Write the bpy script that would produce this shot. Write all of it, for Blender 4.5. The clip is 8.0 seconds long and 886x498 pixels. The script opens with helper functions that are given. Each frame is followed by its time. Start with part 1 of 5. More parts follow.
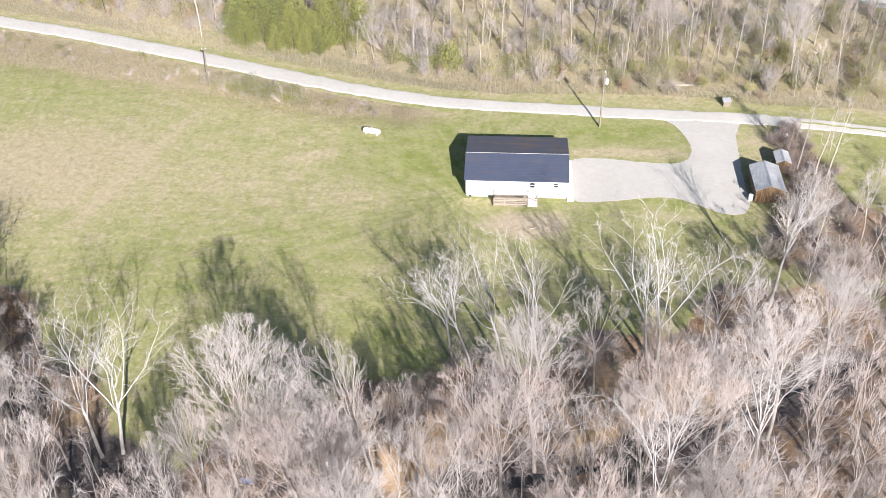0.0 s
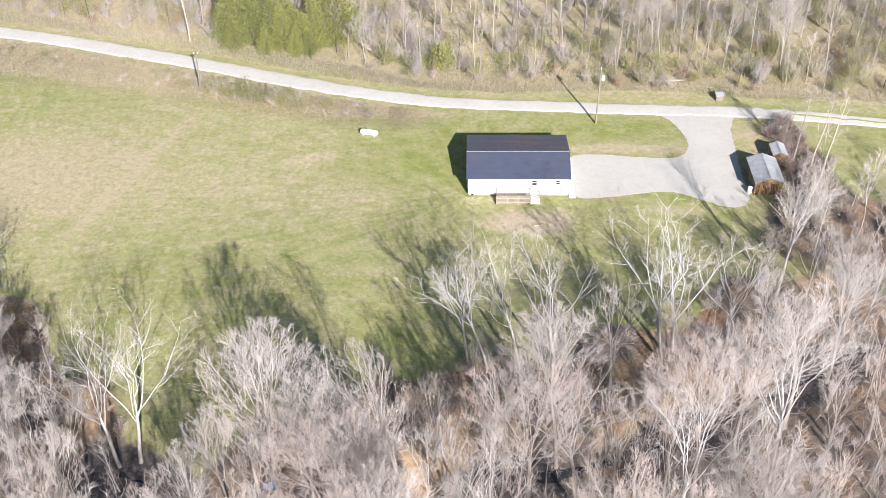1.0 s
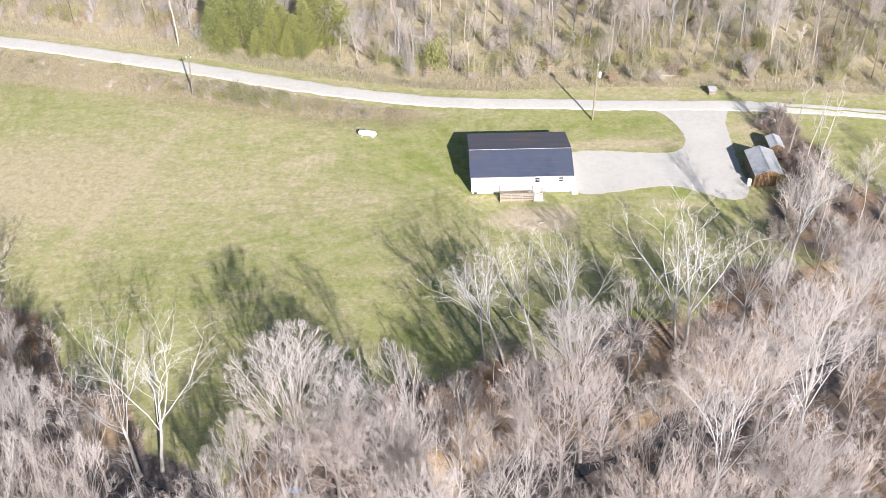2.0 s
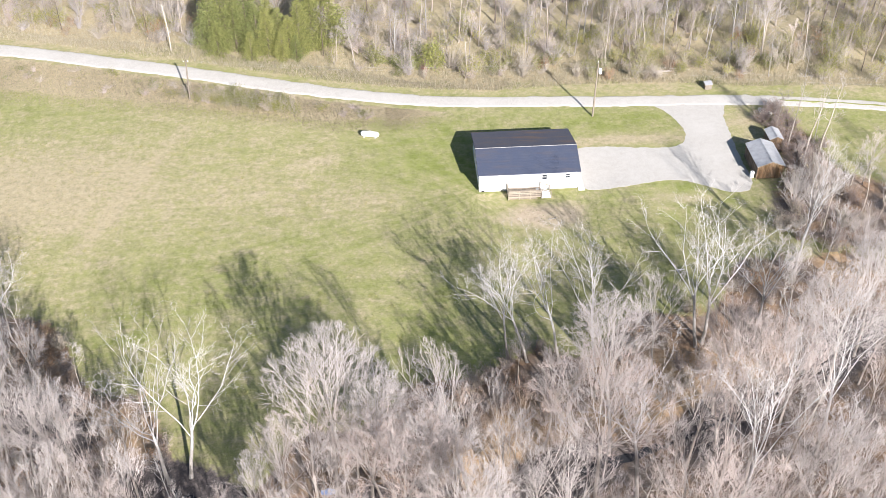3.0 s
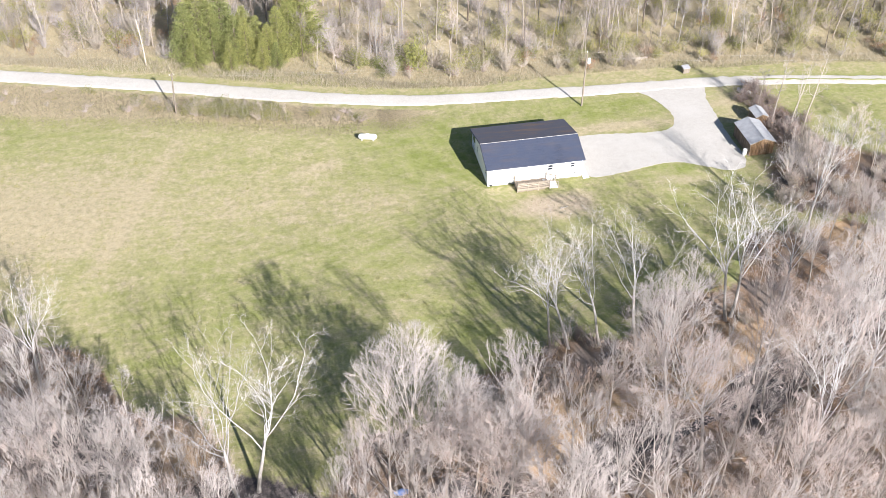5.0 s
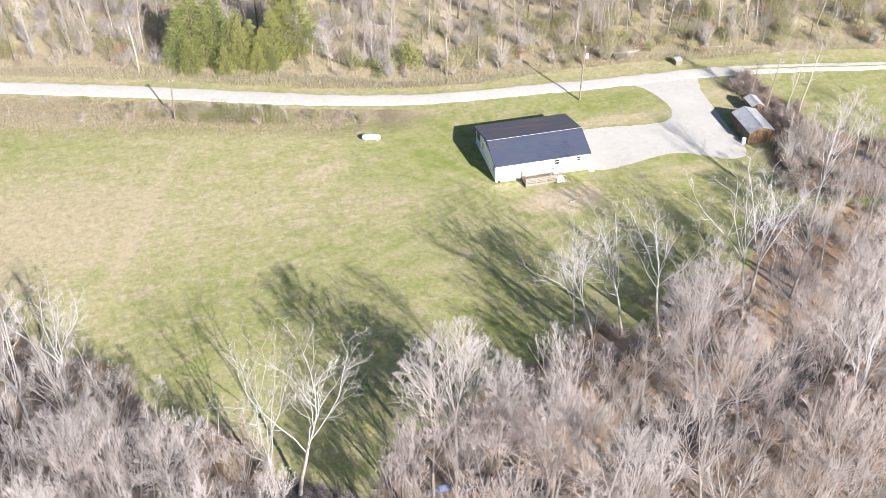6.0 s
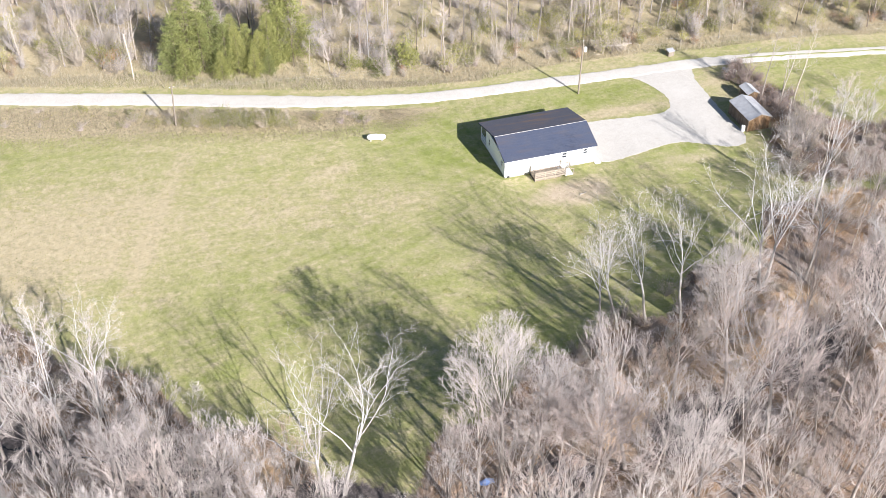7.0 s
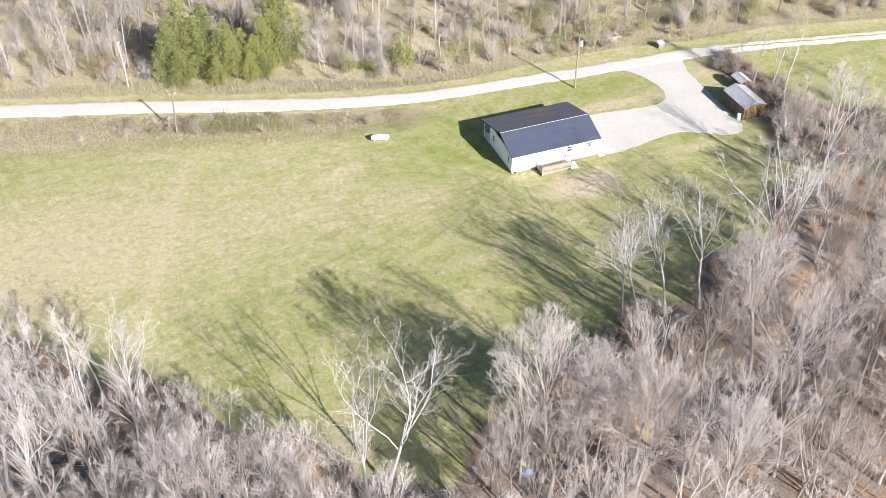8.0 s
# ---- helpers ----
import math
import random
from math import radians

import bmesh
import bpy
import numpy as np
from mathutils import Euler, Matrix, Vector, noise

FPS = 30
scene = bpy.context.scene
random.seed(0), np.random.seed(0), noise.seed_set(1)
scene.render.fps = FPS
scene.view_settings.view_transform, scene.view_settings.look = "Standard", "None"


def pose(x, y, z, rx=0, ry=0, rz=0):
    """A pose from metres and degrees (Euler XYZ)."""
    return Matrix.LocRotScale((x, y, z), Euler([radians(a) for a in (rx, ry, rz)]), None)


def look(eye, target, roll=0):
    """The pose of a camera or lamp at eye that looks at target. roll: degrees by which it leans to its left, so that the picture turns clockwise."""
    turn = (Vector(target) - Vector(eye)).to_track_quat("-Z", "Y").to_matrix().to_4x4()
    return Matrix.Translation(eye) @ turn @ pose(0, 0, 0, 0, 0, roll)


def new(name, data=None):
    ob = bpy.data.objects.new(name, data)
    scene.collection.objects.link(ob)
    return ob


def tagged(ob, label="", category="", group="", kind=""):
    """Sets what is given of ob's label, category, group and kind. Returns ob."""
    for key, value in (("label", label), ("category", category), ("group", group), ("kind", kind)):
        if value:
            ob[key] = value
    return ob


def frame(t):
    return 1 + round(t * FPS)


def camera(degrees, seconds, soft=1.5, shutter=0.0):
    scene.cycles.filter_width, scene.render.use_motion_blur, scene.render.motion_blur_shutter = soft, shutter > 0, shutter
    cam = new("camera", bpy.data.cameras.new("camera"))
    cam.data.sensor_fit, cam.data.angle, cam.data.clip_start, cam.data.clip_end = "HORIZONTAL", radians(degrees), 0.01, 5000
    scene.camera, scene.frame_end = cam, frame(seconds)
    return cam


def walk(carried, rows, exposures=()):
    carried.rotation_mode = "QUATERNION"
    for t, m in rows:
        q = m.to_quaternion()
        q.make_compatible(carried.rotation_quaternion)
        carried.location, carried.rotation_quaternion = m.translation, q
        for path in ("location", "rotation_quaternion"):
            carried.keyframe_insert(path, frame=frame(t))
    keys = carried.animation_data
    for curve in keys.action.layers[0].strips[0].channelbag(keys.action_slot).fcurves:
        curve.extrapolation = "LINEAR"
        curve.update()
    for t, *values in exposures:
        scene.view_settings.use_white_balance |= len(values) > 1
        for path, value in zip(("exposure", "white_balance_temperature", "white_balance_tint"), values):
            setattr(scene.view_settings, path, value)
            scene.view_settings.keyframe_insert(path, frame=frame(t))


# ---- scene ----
cam = camera(47.0, 8.0, soft=0.65)
PATH = [
    (0, (6.44, -110.548, 83.281), (5.12, -95.241, 70.477), -1.54),
    (0.5, (3.816, -110.759, 83.256), (2.832, -95.426, 70.453), -1.42),
    (1, (1.143, -110.999, 83.258), (0.518, -95.643, 70.458), -1.34),
    (1.5, (-1.744, -111.133, 83.257), (-1.981, -95.769, 70.456), -1.18),
    (3, (-11.508, -111.287, 83.152), (-10.582, -95.933, 70.369), -0.51),
    (3.5, (-15.103, -111.227, 83.309), (-13.735, -95.913, 70.517), -0.35),
    (4, (-18.828, -111.089, 83.44), (-16.99, -95.826, 70.646), -0.28),
    (4.5, (-22.624, -110.874, 83.484), (-20.298, -95.673, 70.695), -0.27),
    (6, (-34.454, -109.55, 83.877), (-30.766, -94.633, 71.076), -0.11),
    (6.5, (-38.476, -108.877, 83.983), (-34.346, -94.079, 71.178), -0.11),
    (7, (-42.507, -108.094, 84.125), (-37.951, -93.431, 71.31), -0.14),
    (7.5, (-46.558, -107.223, 84.336), (-41.564, -92.709, 71.515), -0.11),
    (8, (-50.608, -106.245, 84.611), (-45.166, -91.905, 71.775), -0.11),
]
walk(cam, [(t, look(eye, target, roll)) for t, eye, target, roll in PATH], exposures=[(0, 1.27), (3.5, 1.33), (8, 1.43)])

# ---- light ----
SUN_FROM = Vector((0.347, -0.938, math.tan(radians(28.5)))).normalized()
world = bpy.data.worlds.new("sky")
scene.world = world
world.use_nodes = True
_wn = world.node_tree.nodes
_sky = _wn.new("ShaderNodeTexSky")
_sky.sky_type = "NISHITA"
_sky.sun_disc = False
_sky.sun_elevation = radians(28.5)
_sky.sun_rotation = math.atan2(0.347, -0.938)
_sky.dust_density = 0.7
_sky.ozone_density = 2.2
world.node_tree.links.new(_sky.outputs[0], _wn["Background"].inputs[0])
_wn["Background"].inputs[1].default_value = 0.056
_sun = bpy.data.lights.new("sun", "SUN")
_sun.energy = 5.0
_sun.angle = radians(0.55)
_sun.color = (1.0, 0.96, 0.962)
sun = new("sun", _sun)
sun.matrix_world = look(SUN_FROM * 200, (0, 0, 0))


# ---- materials ----
class Nodes:
    """A small wrapper to chain shader nodes."""

    def __init__(self, name, rough=0.8, metal=0.0, spec=0.3):
        self.m = bpy.data.materials.new(name)
        self.m.use_nodes = True
        self.t = self.m.node_tree
        self.b = self.t.nodes["Principled BSDF"]
        self.b.inputs["Roughness"].default_value = rough
        self.b.inputs["Metallic"].default_value = metal
        self.b.inputs["Specular IOR Level"].default_value = spec
        self.geo = None

    def n(self, kind):
        return self.t.nodes.new("ShaderNode" + kind)

    def link(self, a, b):
        self.t.links.new(a, b)

    def pos(self):
        if self.geo is None:
            self.geo = self.n("NewGeometry")
        return self.geo.outputs["Position"]

    def obj(self):
        return self.n("TexCoord").outputs["Object"]

    def stretch(self, vec, sx, sy, sz):
        mp = self.n("Mapping")
        mp.inputs["Scale"].default_value = (sx, sy, sz)
        self.link(vec, mp.inputs["Vector"])
        return mp.outputs[0]

    def noise(self, scale, detail=4.0, rough=0.55, vec=None):
        k = self.n("TexNoise")
        k.inputs["Scale"].default_value = scale
        k.inputs["Detail"].default_value = detail
        k.inputs["Roughness"].default_value = rough
        self.link(vec if vec is not None else self.pos(), k.inputs["Vector"])
        return k.outputs["Fac"]

    def ramp(self, fac, stops):
        k = self.n("ValToRGB")
        e = k.color_ramp.elements
        while len(e) < len(stops):
            e.new(0.5)
        for i, (p, c) in enumerate(stops):
            e[i].position = p
            e[i].color = c if len(c) == 4 else tuple(c) + (1.0,)
        self.link(fac, k.inputs[0])
        return k.outputs[0]

    def step(self, fac, lo, hi):
        k = self.n("MapRange")
        k.inputs["From Min"].default_value = lo
        k.inputs["From Max"].default_value = hi
        self.link(fac, k.inputs[0])
        return k.outputs[0]

    def math(self, op, a, b):
        k = self.n("Math")
        k.operation = op
        for i, v in enumerate((a, b)):
            if isinstance(v, (int, float)):
                k.inputs[i].default_value = v
            else:
                self.link(v, k.inputs[i])
        return k.outputs[0]

    def mix(self, fac, a, b, blend="MIX"):
        k = self.n("Mix")
        k.data_type = "RGBA"
        k.blend_type = blend
        if isinstance(fac, (int, float)):
            k.inputs[0].default_value = fac
        else:
            self.link(fac, k.inputs[0])
        for i, v in ((6, a), (7, b)):
            if isinstance(v, tuple):
                k.inputs[i].default_value = v if len(v) == 4 else v + (1.0,)
            else:
                self.link(v, k.inputs[i])
        return k.outputs[2]

    def bump(self, height, strength=0.4, distance=0.05):
        k = self.n("Bump")
        k.inputs["Strength"].default_value = strength
        k.inputs["Distance"].default_value = distance
        self.link(height, k.inputs["Height"])
        self.link(k.outputs[0], self.b.inputs["Normal"])

    def color(self, c):
        if isinstance(c, tuple):
            self.b.inputs["Base Color"].default_value = c if len(c) == 4 else c + (1.0,)
        else:
            self.link(c, self.b.inputs["Base Color"])
        return self.m

    def random(self):
        return self.n("ObjectInfo").outputs["Random"]

    def island(self):
        if self.geo is None:
            self.geo = self.n("NewGeometry")
        return self.geo.outputs["Random Per Island"]


def plain(name, c, rough=0.7, metal=0.0, var=0.15, scale=3.0, spec=0.3, bump=0.0):
    """A surface of one colour with fine grain and faint larger stains."""
    k = Nodes(name, rough, metal, spec)
    big, small = k.noise(scale * 0.25, 5), k.noise(scale * 4, 6)
    dark = tuple(v * (1 - var) for v in c[:3])
    light = tuple(min(1.0, v * (1 + var)) for v in c[:3])
    a = k.ramp(big, [(0.3, dark), (0.7, light)])
    b = k.ramp(small, [(0.3, dark), (0.7, light)])
    if bump:
        k.bump(small, bump, 0.02)
    return k.color(k.mix(0.5, a, b))


def bark(name, low, high, patch=None, start=3.0, end=8.0):
    """Bark whose colour runs from low on the trunk to high in the crown, mottled; varies from tree to tree."""
    k = Nodes(name, 0.85, 0, 0.2)
    o = k.obj()
    sep = k.n("SeparateXYZ")
    k.link(o, sep.inputs[0])
    n1, n2 = k.noise(2.2, 5, 0.6, o), k.noise(9.0, 4, 0.6, o)
    h = k.math("ADD", sep.outputs[2], k.math("MULTIPLY", k.math("SUBTRACT", n1, 0.5), 5.0))
    base = k.mix(k.step(h, start, end), low, high)
    if patch:
        base = k.mix(k.math("MULTIPLY", k.step(n1, 0.5, 0.56), 0.75), base, patch)
    base = k.mix(k.math("MULTIPLY", k.step(n2, 0.35, 0.75), 0.35), base, tuple(v * 0.55 for v in low[:3]))
    shade = k.ramp(k.random(), [(0.0, (0.78, 0.75, 0.74)), (0.5, (1, 0.97, 0.94)), (1.0, (1.12, 1.1, 1.08))])
    k.bump(n2, 0.5, 0.03)
    return k.color(k.mix(1.0, base, shade, "MULTIPLY"))


def foliage(name, dark, light, rough=0.6):
    k = Nodes(name, rough, 0, 0.25)
    base = k.ramp(k.island(), [(0.0, dark), (0.6, light), (1.0, tuple(min(1, v * 1.12) for v in light))])
    tint = k.ramp(k.random(), [(0.0, (0.75, 0.8, 0.8)), (1.0, (1.15, 1.1, 1.0))])
    c = k.mix(1.0, base, tint, "MULTIPLY")
    glow = k.n("BsdfTranslucent")
    k.link(c, glow.inputs["Color"])
    both = k.n("MixShader")
    both.inputs[0].default_value = 0.4
    k.link(k.b.outputs[0], both.inputs[1])
    k.link(glow.outputs[0], both.inputs[2])
    k.link(both.outputs[0], k.t.nodes["Material Output"].inputs["Surface"])
    return k.color(c)


def ground_material():
    """Meadow, leaf litter, dry weeds and bare earth, mixed by the zone attribute with ragged edges."""
    k = Nodes("meadow_and_litter", 0.95, 0, 0.1)
    att = k.n("Attribute")
    att.attribute_name = "zone"
    sep = k.n("SeparateColor")
    k.link(att.outputs["Color"], sep.inputs[0])
    litter, dry, earth = sep.outputs[0], sep.outputs[1], sep.outputs[2]
    big = k.noise(0.035, 4, 0.6)
    mid = k.noise(0.22, 5, 0.65)
    fine = k.noise(1.6, 6, 0.7)
    tuft = k.noise(6.0, 5, 0.75)
    streak = k.noise(0.5, 5, 0.7, k.stretch(k.pos(), 0.35, 1.3, 1.0))
    green = k.ramp(mid, [(0.25, (0.16, 0.19, 0.048)), (0.5, (0.215, 0.235, 0.075)), (0.75, (0.262, 0.272, 0.105))])
    straw = k.ramp(fine, [(0.3, (0.31, 0.262, 0.158)), (0.7, (0.425, 0.36, 0.245))])
    f = k.math("ADD", k.math("MULTIPLY", k.step(big, 0.38, 0.66), 0.26), k.math("MULTIPLY", k.step(streak, 0.42, 0.7), 0.3))
    f = k.math("ADD", f, k.math("MULTIPLY", k.step(fine, 0.45, 0.7), 0.25))
    f = k.math("ADD", f, k.math("MULTIPLY", k.step(k.noise(0.42, 5, 0.7), 0.45, 0.66), 0.32))
    f = k.math("ADD", f, k.math("SUBTRACT", dry, 0.16))
    grass = k.mix(k.step(f, 0.1, 0.95), green, straw)
    speck = k.ramp(tuft, [(0.28, (0.5, 0.52, 0.5)), (0.5, (1, 1, 1)), (0.75, (1.25, 1.22, 1.15))])
    clump = k.ramp(k.noise(0.9, 5, 0.75), [(0.3, (0.7, 0.74, 0.7)), (0.5, (1, 1, 1)), (0.72, (1.16, 1.13, 1.12))])
    grass = k.mix(0.75, grass, clump, "MULTIPLY")
    grass = k.mix(0.48, grass, speck, "MULTIPLY")
    leaf_n = k.noise(2.5, 6, 0.75)
    leaves = k.ramp(leaf_n, [(0.25, (0.075, 0.055, 0.042)), (0.45, (0.19, 0.125, 0.08)), (0.6, (0.31, 0.2, 0.12)), (0.8, (0.4, 0.295, 0.2))])
    leaves = k.mix(k.step(mid, 0.38, 0.58), leaves, k.ramp(tuft, [(0.3, (0.105, 0.085, 0.072)), (0.7, (0.3, 0.245, 0.205))]))
    russet = k.ramp(fine, [(0.3, (0.29, 0.19, 0.11)), (0.5, (0.4, 0.275, 0.165)), (0.72, (0.5, 0.375, 0.25))])
    fresh = k.math("ADD", att.outputs["Alpha"], k.math("MULTIPLY", k.math("SUBTRACT", mid, 0.5), 0.8))
    leaves = k.mix(k.step(fresh, 0.3, 0.7), leaves, russet)
    leaves = k.mix(0.6, leaves, speck, "MULTIPLY")
    edge = k.math("ADD", litter, k.math("MULTIPLY", k.math("SUBTRACT", fine, 0.5), 0.9))
    out = k.mix(k.step(edge, 0.36, 0.6), grass, leaves)
    soil = k.ramp(fine, [(0.3, (0.33, 0.265, 0.185)), (0.7, (0.47, 0.39, 0.29))])
    e2 = k.math("ADD", earth, k.math("MULTIPLY", k.math("SUBTRACT", mid, 0.5), 0.9))
    out = k.mix(k.step(e2, 0.3, 0.75), out, soil)
    # creek-bed mud, its colour also darkened for the shade under the trees
    wet_shade = k.n("Attribute")
    wet_shade.attribute_name = "wet_shade"
    shaded_mud = k.ramp(leaf_n, [(0.3, (0.05, 0.045, 0.045)), (0.55, (0.11, 0.095, 0.09)), (0.75, (0.24, 0.19, 0.16))])
    e3 = k.math("ADD", wet_shade.outputs["Fac"], k.math("MULTIPLY", k.math("SUBTRACT", fine, 0.5), 0.8))
    out = k.mix(k.step(e3, 0.3, 0.6), out, shaded_mud)
    k.bump(k.math("ADD", tuft, k.math("MULTIPLY", fine, 1.5)), 0.5, 0.12)
    return k.color(out)


def gravel_material(name="crushed_limestone", g=1.0):
    k = Nodes(name, 0.9, 0, 0.2)
    stones, mid, big = k.noise(14.0, 5, 0.7), k.noise(1.2, 5, 0.6), k.noise(0.12, 4, 0.6)
    base = k.ramp(stones, [(0.25, (0.33, 0.3, 0.26)), (0.5, (0.52, 0.48, 0.42)), (0.75, (0.66, 0.615, 0.54))])
    base = k.mix(k.math("MULTIPLY", k.step(mid, 0.4, 0.75), 0.45), base, (0.4, 0.355, 0.29))
    base = k.mix(k.math("MULTIPLY", k.step(big, 0.45, 0.7), 0.35), base, (0.62, 0.585, 0.52))
    k.bump(stones, 0.5, 0.03)
    return k.color(k.mix(1.0, base, (g * 0.96, g * 0.985, g * 1.03), "MULTIPLY"))


def shingle_material(name="dark_shingle", tone=(1, 1, 1), stain=0.35):
    k = Nodes(name, 0.75, 0, 0.35)
    p = k.pos()
    grain, blot = k.noise(22, 4, 0.7), k.noise(0.8, 5, 0.6)
    base = k.ramp(grain, [(0.3, (0.034, 0.042, 0.068)), (0.7, (0.058, 0.07, 0.108))])
    base = k.mix(k.math("MULTIPLY", k.step(blot, 0.45, 0.75), 0.4), base, (0.068, 0.072, 0.09))
    rust = k.math("MULTIPLY", k.step(k.noise(0.35, 4, 0.6, k.stretch(p, 0.5, 3.0, 1.0)), 0.5, 0.75), stain)
    base = k.mix(rust, base, (0.1, 0.075, 0.06))
    k.bump(grain, 0.4, 0.01)
    return k.color(k.mix(1.0, base, tone, "MULTIPLY"))


def wood_material(name, c, grey=0.0, dirx=1.0, diry=1.0, dirz=12.0):
    k = Nodes(name, 0.85, 0, 0.2)
    o = k.obj()
    g = k.noise(1.5, 6, 0.7, k.stretch(o, dirx, diry, dirz))
    st = k.noise(1.1, 5, 0.6, o)
    dark = tuple(v * 0.5 for v in c)
    base = k.ramp(g, [(0.3, dark), (0.7, c)])
    base = k.mix(k.math("MULTIPLY", k.step(st, 0.4, 0.7), 0.4 + grey), base, (0.22, 0.19, 0.16))
    tone = k.ramp(k.random(), [(0, (0.75, 0.75, 0.75)), (1, (1.2, 1.18, 1.15))])
    k.bump(g, 0.4, 0.01)
    return k.color(k.mix(1.0, base, tone, "MULTIPLY"))


def tin_material(name="galvanised_tin"):
    k = Nodes(name, 0.55, 0.2, 0.5)
    p = k.obj()
    blot, run = k.noise(0.9, 5, 0.65, p), k.noise(2.0, 5, 0.6, k.stretch(p, 0.4, 3.0, 0.4))
    base = k.ramp(blot, [(0.3, (0.3, 0.305, 0.315)), (0.7, (0.45, 0.45, 0.46))])
    base = k.mix(k.math("MULTIPLY", k.step(run, 0.55, 0.8), 0.5), base, (0.27, 0.2, 0.16))
    return k.color(base)


M_GROUND = ground_material()
M_GRAVEL = gravel_material(g=0.9)
M_DRIVE = gravel_material("worn_driveway_gravel", 0.86)
M_ROOF = shingle_material()
M_ROOFREAR = shingle_material("faded_shingle", (1.55, 1.3, 1.05), 0.8)
M_SIDING = plain("white_siding", (0.8, 0.8, 0.78), 0.55, 0, 0.04, 2.0)
M_TRIM = plain("white_trim", (0.78, 0.78, 0.77), 0.5, 0, 0.05, 4.0)
M_RIDGE = plain("pale_ridge_metal", (0.4, 0.385, 0.36), 0.6, 0.2, 0.2, 4.0)
M_DECK = wood_material("treated_pine", (0.34, 0.285, 0.225), 0.0, 8.0, 1.0, 8.0)
M_PALEDECK = wood_material("pale_weathered_pine", (0.41, 0.355, 0.285), 0.0, 8.0, 1.0, 8.0)
M_BLOCK = plain("concrete_block", (0.42, 0.41, 0.38), 0.9, 0, 0.2, 5.0, bump=0.3)
M_CONCRETE = plain("pale_concrete", (0.6, 0.58, 0.54), 0.9, 0, 0.12, 3.0, bump=0.2)
M_DARK = plain("near_black", (0.03, 0.03, 0.035), 0.5, 0, 0.2, 3.0)
M_BARN = wood_material("brown_barn_board", (0.19, 0.145, 0.11), 0.1, 10.0, 10.0, 0.8)
M_PLY = wood_material("orange_plywood", (0.28, 0.17, 0.09), 0.0, 6.0, 6.0, 0.7)
M_TIN = tin_material()
M_TANK = plain("white_tank_paint", (0.8, 0.8, 0.78), 0.35, 0, 0.04, 2.0, 0.5)
M_POLE = wood_material("grey_pole_wood", (0.25, 0.215, 0.175), 0.1, 9.0, 9.0, 0.6)
M_STEEL = plain("dull_steel", (0.4, 0.41, 0.42), 0.45, 0.8, 0.15, 6.0)
M_WIRE = plain("aluminium_cable", (0.5, 0.5, 0.5), 0.5, 0.5, 0.1, 3.0)
M_GLASS = Nodes("window_glass", 0.06, 0, 0.6).color((0.03, 0.035, 0.045))
M_ROCK = plain("pale_stone", (0.5, 0.47, 0.42), 0.9, 0, 0.25, 3.0, bump=0.4)
M_WATER = Nodes("creek_water", 0.15, 0, 0.3)
M_WATER.bump(M_WATER.noise(3.0, 3), 0.15, 0.02)
M_WATER = M_WATER.color((0.035, 0.035, 0.038))
M_TARP = plain("blue_tarp", (0.25, 0.38, 0.7), 0.45, 0, 0.3, 4.0)
M_ASPHALT = plain("pale_concrete_road", (0.5, 0.5, 0.49), 0.9, 0, 0.15, 1.0)

B_SYC = bark("sycamore_bark", (0.33, 0.305, 0.28), (0.52, 0.525, 0.54), (0.4, 0.385, 0.36), 2.0, 9.0)
B_WHITE = bark("white_sycamore_bark", (0.36, 0.34, 0.32), (0.53, 0.535, 0.55), (0.38, 0.36, 0.335), 2.0, 10.0)
B_RUSSET = bark("russet_twig", (0.44, 0.32, 0.25), (0.55, 0.42, 0.34), None, 2.0, 9.0)
B_SYCTWIG = bark("sycamore_twig", (0.42, 0.4, 0.38), (0.5, 0.475, 0.455), None, 2.0, 9.0)
B_GREY = bark("grey_bark", (0.34, 0.305, 0.28), (0.47, 0.44, 0.42), None, 4.0, 14.0)
B_TWIG = bark("grey_twig", (0.38, 0.35, 0.335), (0.45, 0.415, 0.4), None, 4.0, 14.0)
B_ROSY = bark("rosy_twig", (0.43, 0.37, 0.34), (0.5, 0.43, 0.4), None, 4.0, 14.0)
B_TAN = bark("tan_bark", (0.38, 0.34, 0.29), (0.5, 0.455, 0.41), None, 2.0, 9.0)
B_DARK = bark("dark_bark", (0.16, 0.13, 0.105), (0.27, 0.225, 0.19), None, 2.0, 9.0)
F_CEDAR = foliage("cedar_needles", (0.17, 0.185, 0.07), (0.33, 0.34, 0.135))
F_OLIVE = foliage("honeysuckle_leaf", (0.16, 0.165, 0.062), (0.32, 0.315, 0.125))
F_LIME = foliage("yellow_leaf", (0.26, 0.26, 0.075), (0.42, 0.4, 0.15))
F_RUST = foliage("dead_leaf", (0.24, 0.13, 0.07), (0.42, 0.26, 0.16))
F_RED = foliage("red_leaf", (0.24, 0.05, 0.05), (0.4, 0.12, 0.1))
F_STRAW = foliage("dry_weed", (0.36, 0.3, 0.22), (0.54, 0.46, 0.35))
F_WEED = foliage("brown_weed", (0.235, 0.19, 0.14), (0.38, 0.31, 0.23))
F_TUFT = foliage("rank_grass", (0.2, 0.2, 0.07), (0.3, 0.28, 0.12))
B_MAUVE = bark("bramble_cane", (0.25, 0.205, 0.185), (0.37, 0.31, 0.28), None, 0.5, 3.0)
F_GRASS = foliage("grass_blade", (0.13, 0.155, 0.04), (0.24, 0.24, 0.085))


# ---- helpers ----
def thing(name, loc=(0, 0, 0), rz=0.0, label="", category="", group="", kind=""):
    ob = new(name)
    ob.empty_display_size = 0.3
    ob.matrix_basis = pose(loc[0], loc[1], loc[2], 0, 0, rz)
    return tagged(ob, label, category, group, kind)


